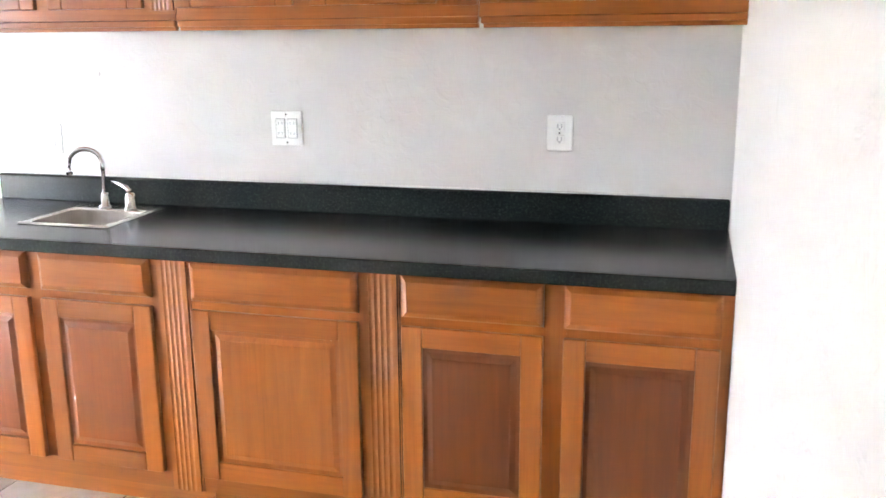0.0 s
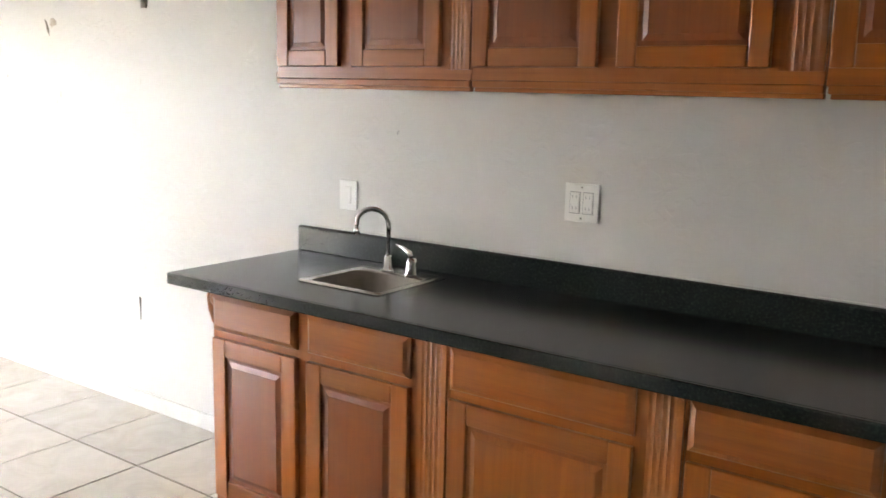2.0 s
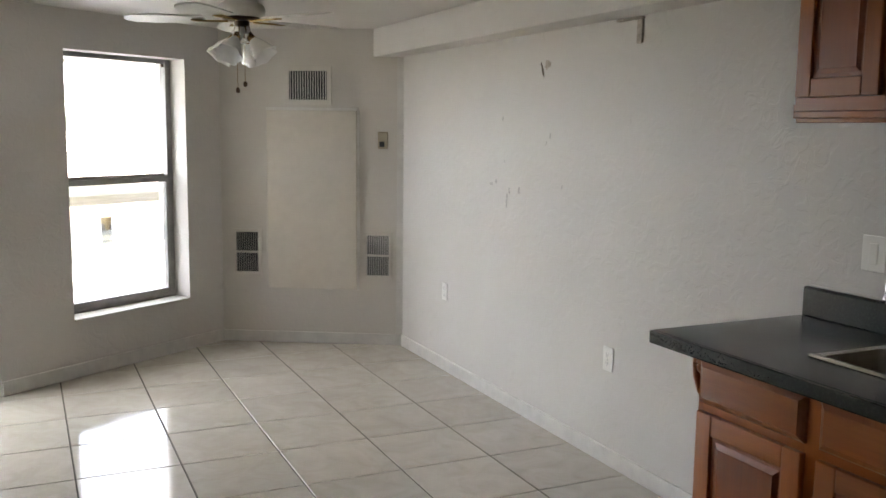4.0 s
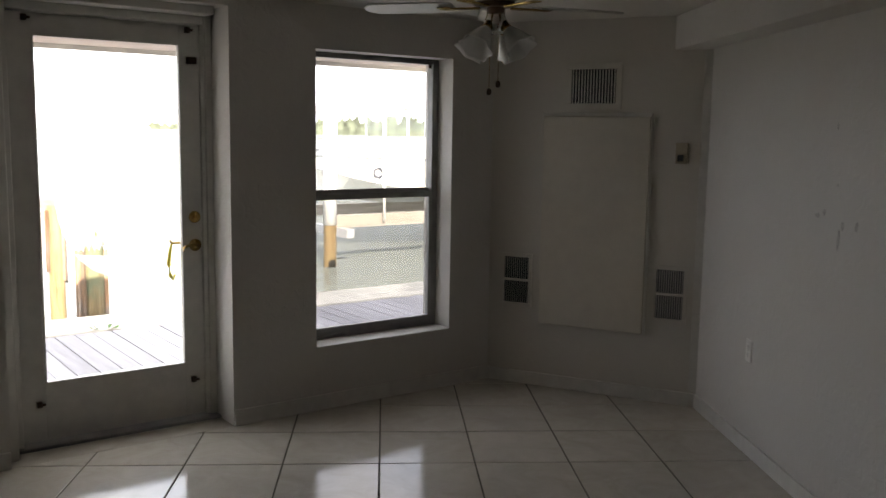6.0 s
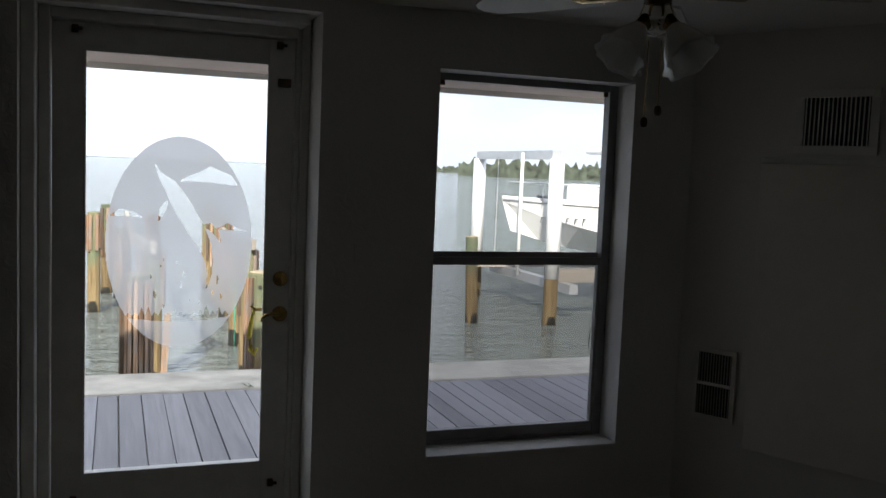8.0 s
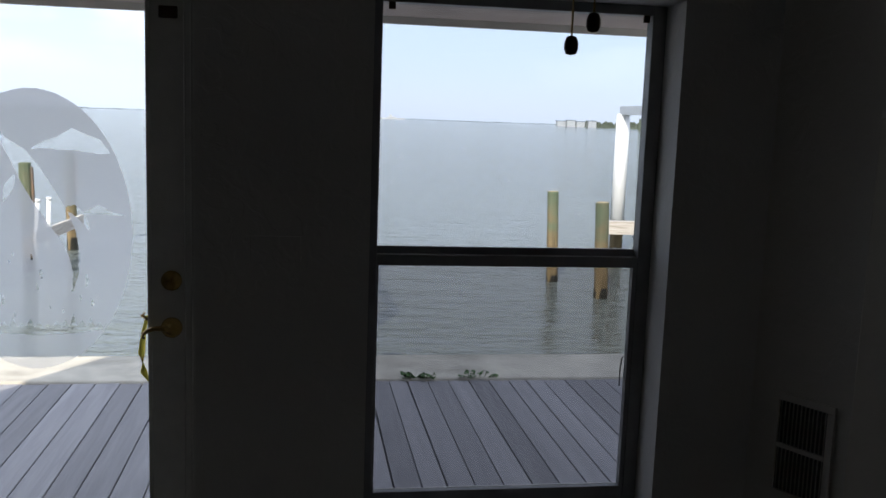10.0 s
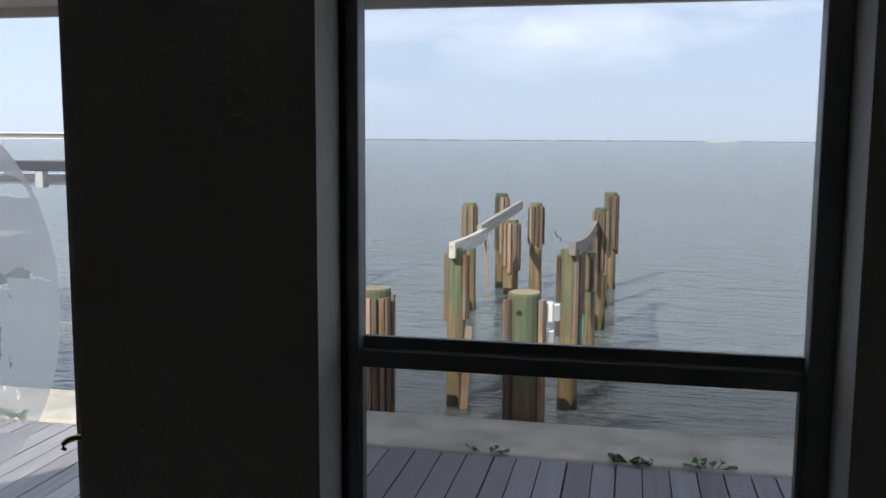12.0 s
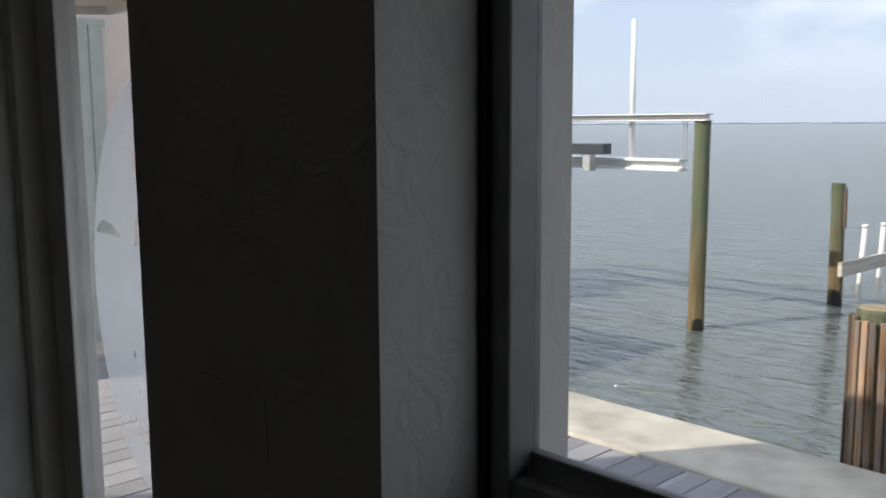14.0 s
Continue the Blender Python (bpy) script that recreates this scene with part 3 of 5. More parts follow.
# ---------------------------------------------------------------- kitchen cabinets
def raised_door(name, x0, x1, z0, z1, y, parent, cell=0.062, mat=M_CHERRY, note="darker raised centre panel"):
    """A framed door with a raised centre panel; its front lies at y."""
    d = part(name, boxes((x0 + 0.002, x1 - 0.002, y + 0.010, y + 0.020, z0 + 0.002, z1 - 0.002)), mat, parent)
    part("stile", boxes((x0, x0 + cell, y, y + 0.018, z0, z1), bevel=0.004), M_OAK_Z, d)
    part("stile", boxes((x1 - cell, x1, y, y + 0.018, z0, z1), bevel=0.004), M_OAK_Z, d)
    part("rail", boxes((x0 + cell, x1 - cell, y + 0.0005, y + 0.018, z0, z0 + cell), bevel=0.004), M_OAK_X, d)
    part("rail", boxes((x0 + cell, x1 - cell, y + 0.0005, y + 0.018, z1 - cell, z1), bevel=0.004), M_OAK_X, d)
    a, b, c, e = x0 + cell, x1 - cell, z0 + cell, z1 - cell
    k = min(0.03, (b - a) * 0.14)
    bm = bmesh.new()
    rings = []
    for off, yy in ((0.004, y + 0.013), (k, y + 0.004), (k + 0.004, y + 0.0045)):
        rings.append([bm.verts.new(p) for p in ((a + off, yy, c + off), (b - off, yy, c + off), (b - off, yy, e - off), (a + off, yy, e - off))])
    for r0, r1 in zip(rings, rings[1:]):
        for q in range(4):
            bm.faces.new((r0[q], r0[(q + 1) % 4], r1[(q + 1) % 4], r1[q]))
    bm.faces.new(rings[-1])
    part("panel", bm, mat, d, note)
    return d


def drawer_front(x0, x1, z0, z1, y, parent):
    bm = bmesh.new()
    rings = []
    for off, yy in ((0.0, y + 0.020), (0.0, y + 0.012), (0.006, y + 0.006), (0.014, y + 0.002), (0.018, y)):
        rings.append([bm.verts.new(p) for p in ((x0 + off, yy, z0 + off), (x1 - off, yy, z0 + off), (x1 - off, yy, z1 - off), (x0 + off, yy, z1 - off))])
    for r0, r1 in zip(rings, rings[1:]):
        for q in range(4):
            bm.faces.new((r0[q], r0[(q + 1) % 4], r1[(q + 1) % 4], r1[q]))
    bm.faces.new(rings[-1])
    bm.faces.new(rings[0][::-1])
    return part("drawer", bm, M_OAK_X, parent)


def fluted(name, x0, x1, z0, z1, y, parent):
    """An upright filler strip with rounded flutes."""
    bm = bmesh.new()
    line = [(x0, y + 0.03), (x0, y + 0.006)]
    edge, n = 0.016, 4
    step = (x1 - x0 - 2 * edge) / n
    for k in range(n):
        for q in range(7):
            line.append((x0 + edge + step * (k + q / 7), y + 0.006 + 0.0022 * math.sin(math.pi * q / 7)))
    line += [(x1 - edge, y + 0.006), (x1, y + 0.006), (x1, y + 0.03)]
    low = [bm.verts.new((a, b, z0)) for a, b in line]
    high = [bm.verts.new((a, b, z1)) for a, b in line]
    for k in range(len(line)):
        j = (k + 1) % len(line)
        bm.faces.new((low[k], low[j], high[j], high[k]))
    bm.faces.new(low[::-1])
    bm.faces.new(high)
    return part(name, bm, M_OAK_Z, parent, "fluted upright filler")


YF = -0.604                       # face of the lower cabinets' frames
YD = -0.624                       # face of their doors


def base_unit(x0, x1, bays, label, flutes=(), mat=M_CHERRY, note="darker raised centre panel"):
    c = thing("base_cabinet", pose(x0, 0.0, 0.0), label, "cabinet", "lower kitchen cabinets")
    w = x1 - x0
    body = boxes((0.0, 0.018, YF + 0.02, -0.004, 0.09, 0.868), (w - 0.018, w, YF + 0.02, -0.004, 0.09, 0.868), (0.018, w - 0.018, YF + 0.02, -0.02, 0.09, 0.11), (0.018, w - 0.018, -0.02, -0.004, 0.09, 0.868))
    part("body", body, M_OAK_Z, c)
    part("toe_kick", boxes((0.0, w, -0.545, -0.53, 0.0, 0.09)), M_OAK_X, c)
    part("face_rail", boxes((0.0, w, YF, YF + 0.02, 0.09, 0.150)), M_OAK_X, c)
    part("face_rail", boxes((0.0, w, YF, YF + 0.02, 0.842, 0.868)), M_OAK_X, c)
    edges = [0.0] + [q - x0 for b in bays for q in b] + [w]
    for a, b in zip(edges[::2], edges[1::2]):
        if b - a > 0.004:
            part("face_stile", boxes((max(a - 0.006, 0.0), min(b + 0.006, w), YF + 0.001, YF + 0.02, 0.15, 0.842)), M_OAK_Z, c)
    part("face_rail", boxes((0.006, w - 0.006, YF + 0.0015, YF + 0.02, 0.70, 0.745)), M_OAK_X, c)
    for a, b in bays:
        drawer_front(a - x0, b - x0, 0.737, 0.862, YD, c)
        raised_door("door", a - x0, b - x0, 0.148, 0.712, YD, c, 0.062, mat, note)
    for a, b in flutes:
        fluted("filler", a - x0, b - x0, 0.09, 0.868, YF - 0.014, c)
    return c


base_unit(2.748, 3.735, ((2.762, 3.153), (3.200, 3.602)), "orange-stained oak base cabinet with two doors under the bar sink", ((3.628, 3.728),))
base_unit(3.737, 4.410, ((3.742, 4.286),), "orange-stained oak base cabinet with one wide door", ((4.303, 4.406),), M_OAK_Z, "raised centre panel")
base_unit(4.412, 5.328, ((4.419, 4.830), (4.886, 5.300)), "orange-stained oak base cabinet with two dark-panelled doors", (), M_DARKP, "dark brown raised centre panel")

# end bracket under the counter's overhang
scroll = thing("counter_bracket", pose(2.745, -0.56, 0.72), "carved oak scroll bracket under the counter overhang", "bracket")
pts = []
for k in range(40):
    a = k / 39 * 3.6 * math.pi
    r = 0.034 * (1 - k / 46)
    pts.append((-0.036 - r * math.cos(a), 0.0, 0.108 + r * math.sin(a)))
part("volute", sweep(bmesh.new(), pts, 0.0085, 8), M_OAK_Z, scroll, smooth=True)
part("stem", sweep(bmesh.new(), [(-0.066, 0, 0.108), (-0.06, 0, 0.07), (-0.04, 0, 0.03), (-0.012, 0, 0.004), (-0.004, 0, -0.02)], [0.011, 0.012, 0.013, 0.011, 0.006], 8), M_OAK_Z, scroll, smooth=True)
part("mount", boxes((-0.012, 0.002, -0.02, 0.02, -0.04, 0.148), bevel=0.003), M_OAK_Z, scroll)

# worktop with a cut-out for the sink
SX0, SX1, SY0, SY1 = 2.985, 3.340, -0.445, -0.075
CX0, CX1, CF = 2.562, 5.327, -0.632
top = thing("worktop", pose(CX0, 0.0, 0.87), "dark green-black speckled laminate worktop with a low upstand", "worktop")
L = CX1 - CX0
part("slab", boxes((0, SX0 - CX0 + 0.012, CF, -0.022, 0, 0.040), (SX1 - CX0 - 0.012, L, CF, -0.022, 0, 0.040), (SX0 - CX0 + 0.012, SX1 - CX0 - 0.012, CF, SY0 + 0.012, 0, 0.040), (SX0 - CX0 + 0.012, SX1 - CX0 - 0.012, SY1 - 0.012, -0.022, 0, 0.040)), M_LAM, top)
nose = bmesh.new()
box(nose, 0.0, L, CF - 0.018, CF, 0.0, 0.0402, bevel=0.005)
part("front_edge", nose, M_LAM, top)
up = bmesh.new()
box(up, 0.004, L, -0.024, -0.001, 0.036, 0.140, bevel=0.008)
part("upstand", up, M_LAM, top)
part("caulk_bead", boxes((0.02, L, -0.006, 0.0, 0.139, 0.145), bevel=0.002), M_TRIM, top, "uneven white caulk line")

# bar sink
sink = thing("bar_sink", pose(SX0, SY0, 0.91), "small square stainless steel drop-in bar sink", "sink")
sw, sd = SX1 - SX0, SY1 - SY0
bm = bmesh.new()
rings = []
for ox, oy, oyb, z in ((0, 0, 0, 0.001), (0.002, 0.002, 0.002, 0.006), (0.02, 0.02, 0.085, 0.006), (0.026, 0.026, 0.091, 0.0), (0.036, 0.036, 0.100, -0.15), (0.07, 0.07, 0.13, -0.165)):
    ring = []
    c = 0.03 if z < 0.004 and z != 0.001 else 0.012
    x0, x1, y0, y1 = ox, sw - ox, oy, sd - oyb
    for cx, cy, a0 in ((x1 - c, y1 - c, 0), (x0 + c, y1 - c, 90), (x0 + c, y0 + c, 180), (x1 - c, y0 + c, 270)):
        for q in range(4):
            a = radians(a0 + q * 30)
            ring.append(bm.verts.new((cx + c * math.cos(a), cy + c * math.sin(a), z)))
    rings.append(ring)
bowl = bmesh.new()
lower = [[bowl.verts.new(v.co) for v in ring] for ring in rings[3:]]
bmesh.ops.delete(bm, geom=[v for ring in rings[4:] for v in ring], context="VERTS")
for target, loops in ((bm, rings[:4]), (bowl, lower)):
    for r0, r1 in zip(loops, loops[1:]):
        for q in range(16):
            target.faces.new((r0[q], r0[(q + 1) % 16], r1[(q + 1) % 16], r1[q]))
bowl.faces.new(lower[-1])
part("rim", bm, M_STEEL, sink, "bright steel rim", True)
# shade inside the bowl is put into its darker colour
part("basin", bowl, M_BASIN_SHADE, sink, "steel basin coloured darker for its shaded inside", True)
part("drain", lathe(bmesh.new(), [(0.0, 0.004), (0.02, 0.003), (0.034, 0.004), (0.036, 0.0)], (sw / 2, sd / 2 - 0.03, -0.164)), M_CHROME, sink, smooth=True)

# faucet
FX, FY = 3.121, -0.130
tap = thing("faucet", pose(FX, FY, 0.916), "chrome gooseneck bar faucet with a separate lever", "faucet")
part("spout_base", lathe(bmesh.new(), [(0.0, 0.0), (0.027, 0.0), (0.027, 0.006), (0.016, 0.012), (0.0145, 0.05), (0.012, 0.055), (0.0, 0.055)]), M_CHROME, tap, smooth=True)
arc = [(0, 0, 0.05), (0, 0, 0.165)]
ux, uy = -0.89, -0.45
for k in range(1, 13):
    a = math.pi * k / 12 * 1.02
    arc.append((ux * 0.058 * (1 - math.cos(a)), uy * 0.058 * (1 - math.cos(a)), 0.165 + 0.052 * math.sin(a)))
e = Vector(arc[-1])
arc.append((e.x, e.y, e.z - 0.018))
part("gooseneck", sweep(bmesh.new(), arc, 0.0095, 12), M_CHROME, tap, smooth=True)
part("aerator", tube(bmesh.new(), (e.x, e.y, e.z - 0.014), (e.x, e.y, e.z - 0.036), 0.012, n=16), M_CHROME, tap, smooth=True)
lev = part("lever_base", lathe(bmesh.new(), [(0.0, 0.0), (0.026, 0.0), (0.026, 0.005), (0.021, 0.012), (0.020, 0.045), (0.016, 0.058), (0.0, 0.062)], (0.114, -0.010, 0.0)), M_CHROME, tap, smooth=True)
part("lever", sweep(bmesh.new(), [(0.114, -0.010, 0.058), (0.100, -0.010, 0.078), (0.066, -0.004, 0.090), (0.034, 0.0, 0.094)], [0.010, 0.009, 0.006, 0.005], 8), M_CHROME, lev, smooth=True)

# upper cabinets
UY = -0.290
UZ0, UZ1 = 1.598, 2.175


def upper_unit(x0, x1, doors, flutes, label):
    c = thing("wall_cabinet", pose(x0, 0.0, 1.545), label, "cabinet", "upper kitchen cabinets")
    w = x1 - x0
    z0, z1 = UZ0 - 1.545, UZ1 - 1.545
    part("body", boxes((0, 0.016, UY + 0.02, -0.003, z0, z1), (w - 0.016, w, UY + 0.02, -0.003, z0, z1), (0.016, w - 0.016, UY + 0.02, -0.003, z0, z0 + 0.016), (0.016, w - 0.016, -0.012, -0.003, z0 + 0.016, z1), (0.016, w - 0.016, UY + 0.02, -0.012, z1 - 0.016, z1)), M_OAK_Z, c)
    part("face_rail", boxes((0, w, UY, UY + 0.02, z0, z0 + 0.045)), M_OAK_X, c)
    edges = [0.0] + [q - x0 for b in doors for q in b] + [w]
    for a, b in zip(edges[::2], edges[1::2]):
        if b - a > 0.004:
            part("face_stile", boxes((max(a - 0.006, 0.0), min(b + 0.006, w), UY + 0.001, UY + 0.02, z0 + 0.045, z1)), M_OAK_Z, c)
    for a, b in doors:
        raised_door("door", a - x0, b - x0, 0.072, z1 - 0.004, UY - 0.02, c, 0.055)
    for a, b in flutes:
        fluted("filler", a - x0, b - x0, z0 + 0.012, z1, UY - 0.014, c)
    bm = boxes((0, w, UY - 0.006, -0.003, 0.030, z0), bevel=0.0)
    box(bm, 0.006, w - 0.0, UY - 0.014, UY + 0.012, 0.012, 0.034, bevel=0.004)
    box(bm, 0.012, w - 0.0, UY - 0.008, UY + 0.012, 0.0, 0.014, bevel=0.003)
    part("moulding", bm, M_OAK_X, c, "stepped light-rail moulding")


upper_unit(2.742, 3.568, ((2.756, 3.042), (3.096, 3.455)), ((3.470, 3.562),), "orange-stained oak wall cabinet with two raised-panel doors")
upper_unit(3.570, 4.572, ((3.576, 3.982), (4.040, 4.444)), ((4.463, 4.568),), "orange-stained oak wall cabinet with two wide doors")
upper_unit(4.574, 5.328, ((4.578, 4.915), (4.965, 5.300)), (), "orange-stained oak wall cabinet beside the stub wall")


# ---------------------------------------------------------------- sash window
win = thing("window_1", at(MW, W0, 0.0, WBOT), "tall single-hung aluminium sash window over the water", "window", "", "structure")
ww, wh = W1 - W0, WTOP - WBOT
g0, g1 = -1.224 - W0, -0.398 - W0
# black colour stands in for the shade on this side of the frame
part("inner_stop", boxes((0.0, 0.010, 2.112, 2.122, 0.012, wh), bevel=0.002), M_BLACK, win, "inner stop coloured black for the shade beside the sash")
part("torn_strip", sweep(bmesh.new(), [(-0.424 - W0, 2.146, 0.75 - WBOT), (-0.425 - W0, 2.145, 0.80 - WBOT), (-0.422 - W0, 2.143, 0.842 - WBOT), (-0.417 - W0, 2.142, 0.850 - WBOT)], 0.0022, 6), M_BLACK, win, "torn black weatherstrip")
part("frame", boxes((0.0, 0.034, 2.122, WOUT, 0.0, wh), (ww - 0.044, ww, 2.122, WOUT, 0.0, wh), (0.034, ww - 0.044, 2.122, WOUT, wh - 0.030, wh), (0.034, ww - 0.044, 2.122, WOUT, 0.0, 0.03), bevel=0.003), M_ALU, win)
zu0, zu1, zl0, zl1 = 1.197 - WBOT, 1.920 - WBOT, 0.417 - WBOT, 1.141 - WBOT
up_s = part("upper_sash", boxes((g0, g1, 2.156, 2.172, zu0 - 0.028, zu0), bevel=0.002), M_ALU, win)
part("pane", boxes((g0 + 0.001, g1 - 0.001, 2.160, 2.164, zu0, zu1)), M_PANE_W, up_s)
lo_s = part("lower_sash", boxes((g0, g1 - 0.012, 2.126, 2.153, zl1, zl1 + 0.034), (g0, g1 - 0.012, 2.126, 2.153, 0.028, zl0), (0.012, g0 + 0.007, 2.126, 2.153, 0.028, zl1 + 0.034), (g1 - 0.013, ww - 0.022, 2.126, 2.153, 0.028, zl1 + 0.034), bevel=0.002), M_ALU, win)
for px in (0.05, ww - 0.075):
    part("tilt_block", boxes((px, px + 0.02, 2.119, 2.127, wh - 0.052, wh - 0.030), bevel=0.002), M_BRONZE, win, "rusty frame clip")
part("pane", boxes((g0 + 0.007, g1 - 0.013, 2.146, 2.150, zl0, zl1)), M_PANE_L, lo_s)
for dx, dz, hz in ((0.0, 0.0, 0.010), (0.004, -0.006, 0.006), (0.009, -0.012, 0.007)):
    part("dirt_speck", boxes((-0.85 - W0 + dx - 0.0008, -0.85 - W0 + dx + 0.0008, 2.1585, 2.160, 1.41 - WBOT + dz - hz / 2, 1.41 - WBOT + dz + hz / 2)), M_BLACK, up_s, "dark speck of dirt on the glass")
part("sill", boxes((0.002, ww - 0.002, 1.970, 2.121, -0.002, 0.012), bevel=0.004), M_TRIM, win, "chipped white sill")

# ---------------------------------------------------------------- glazed door
door = thing("door_1", at(MW, D0, 0.0, 0.0), "closed white full-glass patio door with brass hardware", "door", "", "structure")
dw = D1 - D0
l0, l1 = -2.705 - D0, -1.800 - D0
q0, q1 = -2.593 - D0, -1.900 - D0
part("door_frame", boxes((0.0, l0 - 0.045, 2.062, 2.283, 0.0, DTOP), (l1 + 0.024, dw, 2.196, 2.283, 0.0, DTOP), (l0 - 0.045, l1 + 0.024, 2.062, 2.283, 2.085, DTOP), bevel=0.005), M_TRIM, door)
part("door_stop", boxes((l0 - 0.045, l0 - 0.003, 2.170, 2.283, 0.0, 2.085), (l1 + 0.003, l1 + 0.024, 2.210, 2.283, 0.0, 2.085), (l0 - 0.003, l1 + 0.003, 2.170, 2.283, 2.045, 2.085), bevel=0.004), M_TRIM, door)
part("threshold", boxes((0.0, dw, 2.14, 2.283, 0.0, 0.018), bevel=0.004), M_ALU, door)
leaf = part("leaf", boxes((l0, q0, 2.222, 2.268, 0.022, 2.040), (q1, l1, 2.222, 2.268, 0.022, 2.040), (q0, q1, 2.222, 2.268, 0.022, 0.305), (q0, q1, 2.222, 2.268, 1.940, 2.040), bevel=0.002), M_TRIM, door)
part("pane", boxes((q0, q1, 2.245, 2.249, 0.305, 1.940)), M_PANE, leaf)
bead = 0.014
part("glazing_bead", boxes((q0 - 0.004, q0 + bead - 0.006, 2.214, 2.224, 0.300, 1.945), (q1 - bead + 0.006, q1 + 0.004, 2.214, 2.224, 0.300, 1.945), (q0 + bead - 0.006, q1 - bead + 0.006, 2.214, 2.224, 0.297, 0.309), (q0 + bead - 0.006, q1 - bead + 0.006, 2.214, 2.224, 1.936, 1.948), bevel=0.002), M_TRIM, leaf)
hx = -1.838 - D0
dead = part("deadbolt", lathe(bmesh.new(), [(0.0, 0.0), (0.031, 0.0), (0.031, 0.006), (0.024, 0.013), (0.0, 0.014)], m=pose(hx, 2.222, 1.072, 90)), M_BRASS, leaf, "round brass deadbolt", True)
hand = part("door_handle", lathe(bmesh.new(), [(0.0, 0.0), (0.032, 0.0), (0.032, 0.006), (0.02, 0.012), (0.012, 0.016), (0.012, 0.045), (0.0, 0.045)], m=pose(hx, 2.222, 0.926, 90)), M_BRASS, leaf, "brass lever handle with a curled end", True)
part("lever", sweep(bmesh.new(), [(hx, 2.180, 0.926), (hx - 0.022, 2.178, 0.933), (hx - 0.046, 2.178, 0.932), (hx - 0.066, 2.178, 0.925), (hx - 0.079, 2.178, 0.915), (hx - 0.081, 2.178, 0.905), (hx - 0.073, 2.178, 0.902)], [0.009, 0.009, 0.007, 0.007, 0.006, 0.005, 0.004], 8), M_BRASS, hand, smooth=True)
part("outer_lever", sweep(bmesh.new(), [(hx, 2.268, 0.925), (hx, 2.31, 0.925), (hx - 0.04, 2.312, 0.931), (hx - 0.085, 2.312, 0.930), (hx - 0.105, 2.312, 0.945), (hx - 0.094, 2.312, 0.952)], [0.010, 0.009, 0.008, 0.007, 0.006, 0.004], 8), M_BRASS, hand, smooth=True)
for bx, bz in ((-2.625, 0.205), (-1.862, 0.215), (-1.862, 2.015), (-2.625, 2.015)):
    part("shutter_clip", boxes((bx - D0 - 0.012, bx - D0 + 0.012, 2.200, 2.222, bz - 0.014, bz + 0.014), (bx - D0 - 0.004, bx - D0 + 0.026, 2.195, 2.204, bz - 0.006, bz + 0.006), bevel=0.002), M_BRONZE, leaf, "dark rusty shutter clip")
part("closer_plate", boxes((-1.868 - D0, -1.815 - D0, 2.206, 2.222, 1.850, 1.884), bevel=0.003), M_BRONZE, leaf, "dark metal plate")

# etched oval on the door's glass, with a picture left clear in it
def curve_shape(spine, widths):
    up_, dn = [], []
    for k, (p, w) in enumerate(zip(spine, widths)):
        a, b = Vector(spine[max(k - 1, 0)]), Vector(spine[min(k + 1, len(spine) - 1)])
        d = (b - a).normalized()
        n = Vector((-d.y, d.x)) * w
        up_.append((p[0] + n.x, p[1] + n.y))
        dn.append((p[0] - n.x, p[1] - n.y))
    return up_ + dn[::-1]


PICTURE = [
    curve_shape([(-0.098, 0.306), (-0.086, 0.278), (-0.070, 0.256), (-0.042, 0.228), (-0.012, 0.178), (0.022, 0.118), (0.062, 0.052), (0.094, -0.010), (0.112, -0.070), (0.116, -0.125), (0.104, -0.183)], (0.003, 0.006, 0.014, 0.026, 0.034, 0.036, 0.034, 0.026, 0.016, 0.009, 0.002)),
    curve_shape([(0.080, 0.070), (0.112, 0.068), (0.140, 0.042), (0.156, 0.006)], (0.004, 0.014, 0.011, 0.003)),
    curve_shape([(-0.052, 0.165), (-0.068, 0.130), (-0.084, 0.086)], (0.005, 0.014, 0.003)),
    curve_shape([(0.0, 0.246), (0.04, 0.258), (0.075, 0.262), (0.112, 0.276), (0.150, 0.264), (0.184, 0.256), (0.218, 0.238)], (0.002, 0.012, 0.020, 0.032, 0.026, 0.022, 0.003)),
    curve_shape([(0.140, 0.056), (0.184, 0.068), (0.222, 0.056), (0.256, 0.052)], (0.002, 0.014, 0.005, 0.001)),
    curve_shape([(-0.262, 0.105), (-0.225, 0.116), (-0.185, 0.112), (-0.146, 0.100)], (0.003, 0.015, 0.011, 0.002)),
]
fr = random.Random(8)
for k in range(15):
    x, z = fr.uniform(-0.13, 0.16), fr.uniform(-0.26, -0.06)
    q = fr.uniform(0.004, 0.011)
    if abs(x - 0.05) > 0.035 or z < -0.225:
        PICTURE.append(curve_shape([(x, z + q * 1.6), (x + q * 0.3, z), (x + q * 0.2, z - q * 1.3)], (q * 0.15, q * 0.55, q * 0.2)))
splash = []
for k in range(34):
    x = -0.205 + 0.41 * k / 33
    splash.append((x, -0.292 + (0.045 if k % 2 else 0.0) * fr.uniform(0.2, 1.0)))
PICTURE.append(splash + [(0.19, -0.300), (0.10, -0.312), (0.0, -0.318), (-0.10, -0.312), (-0.19, -0.300)])


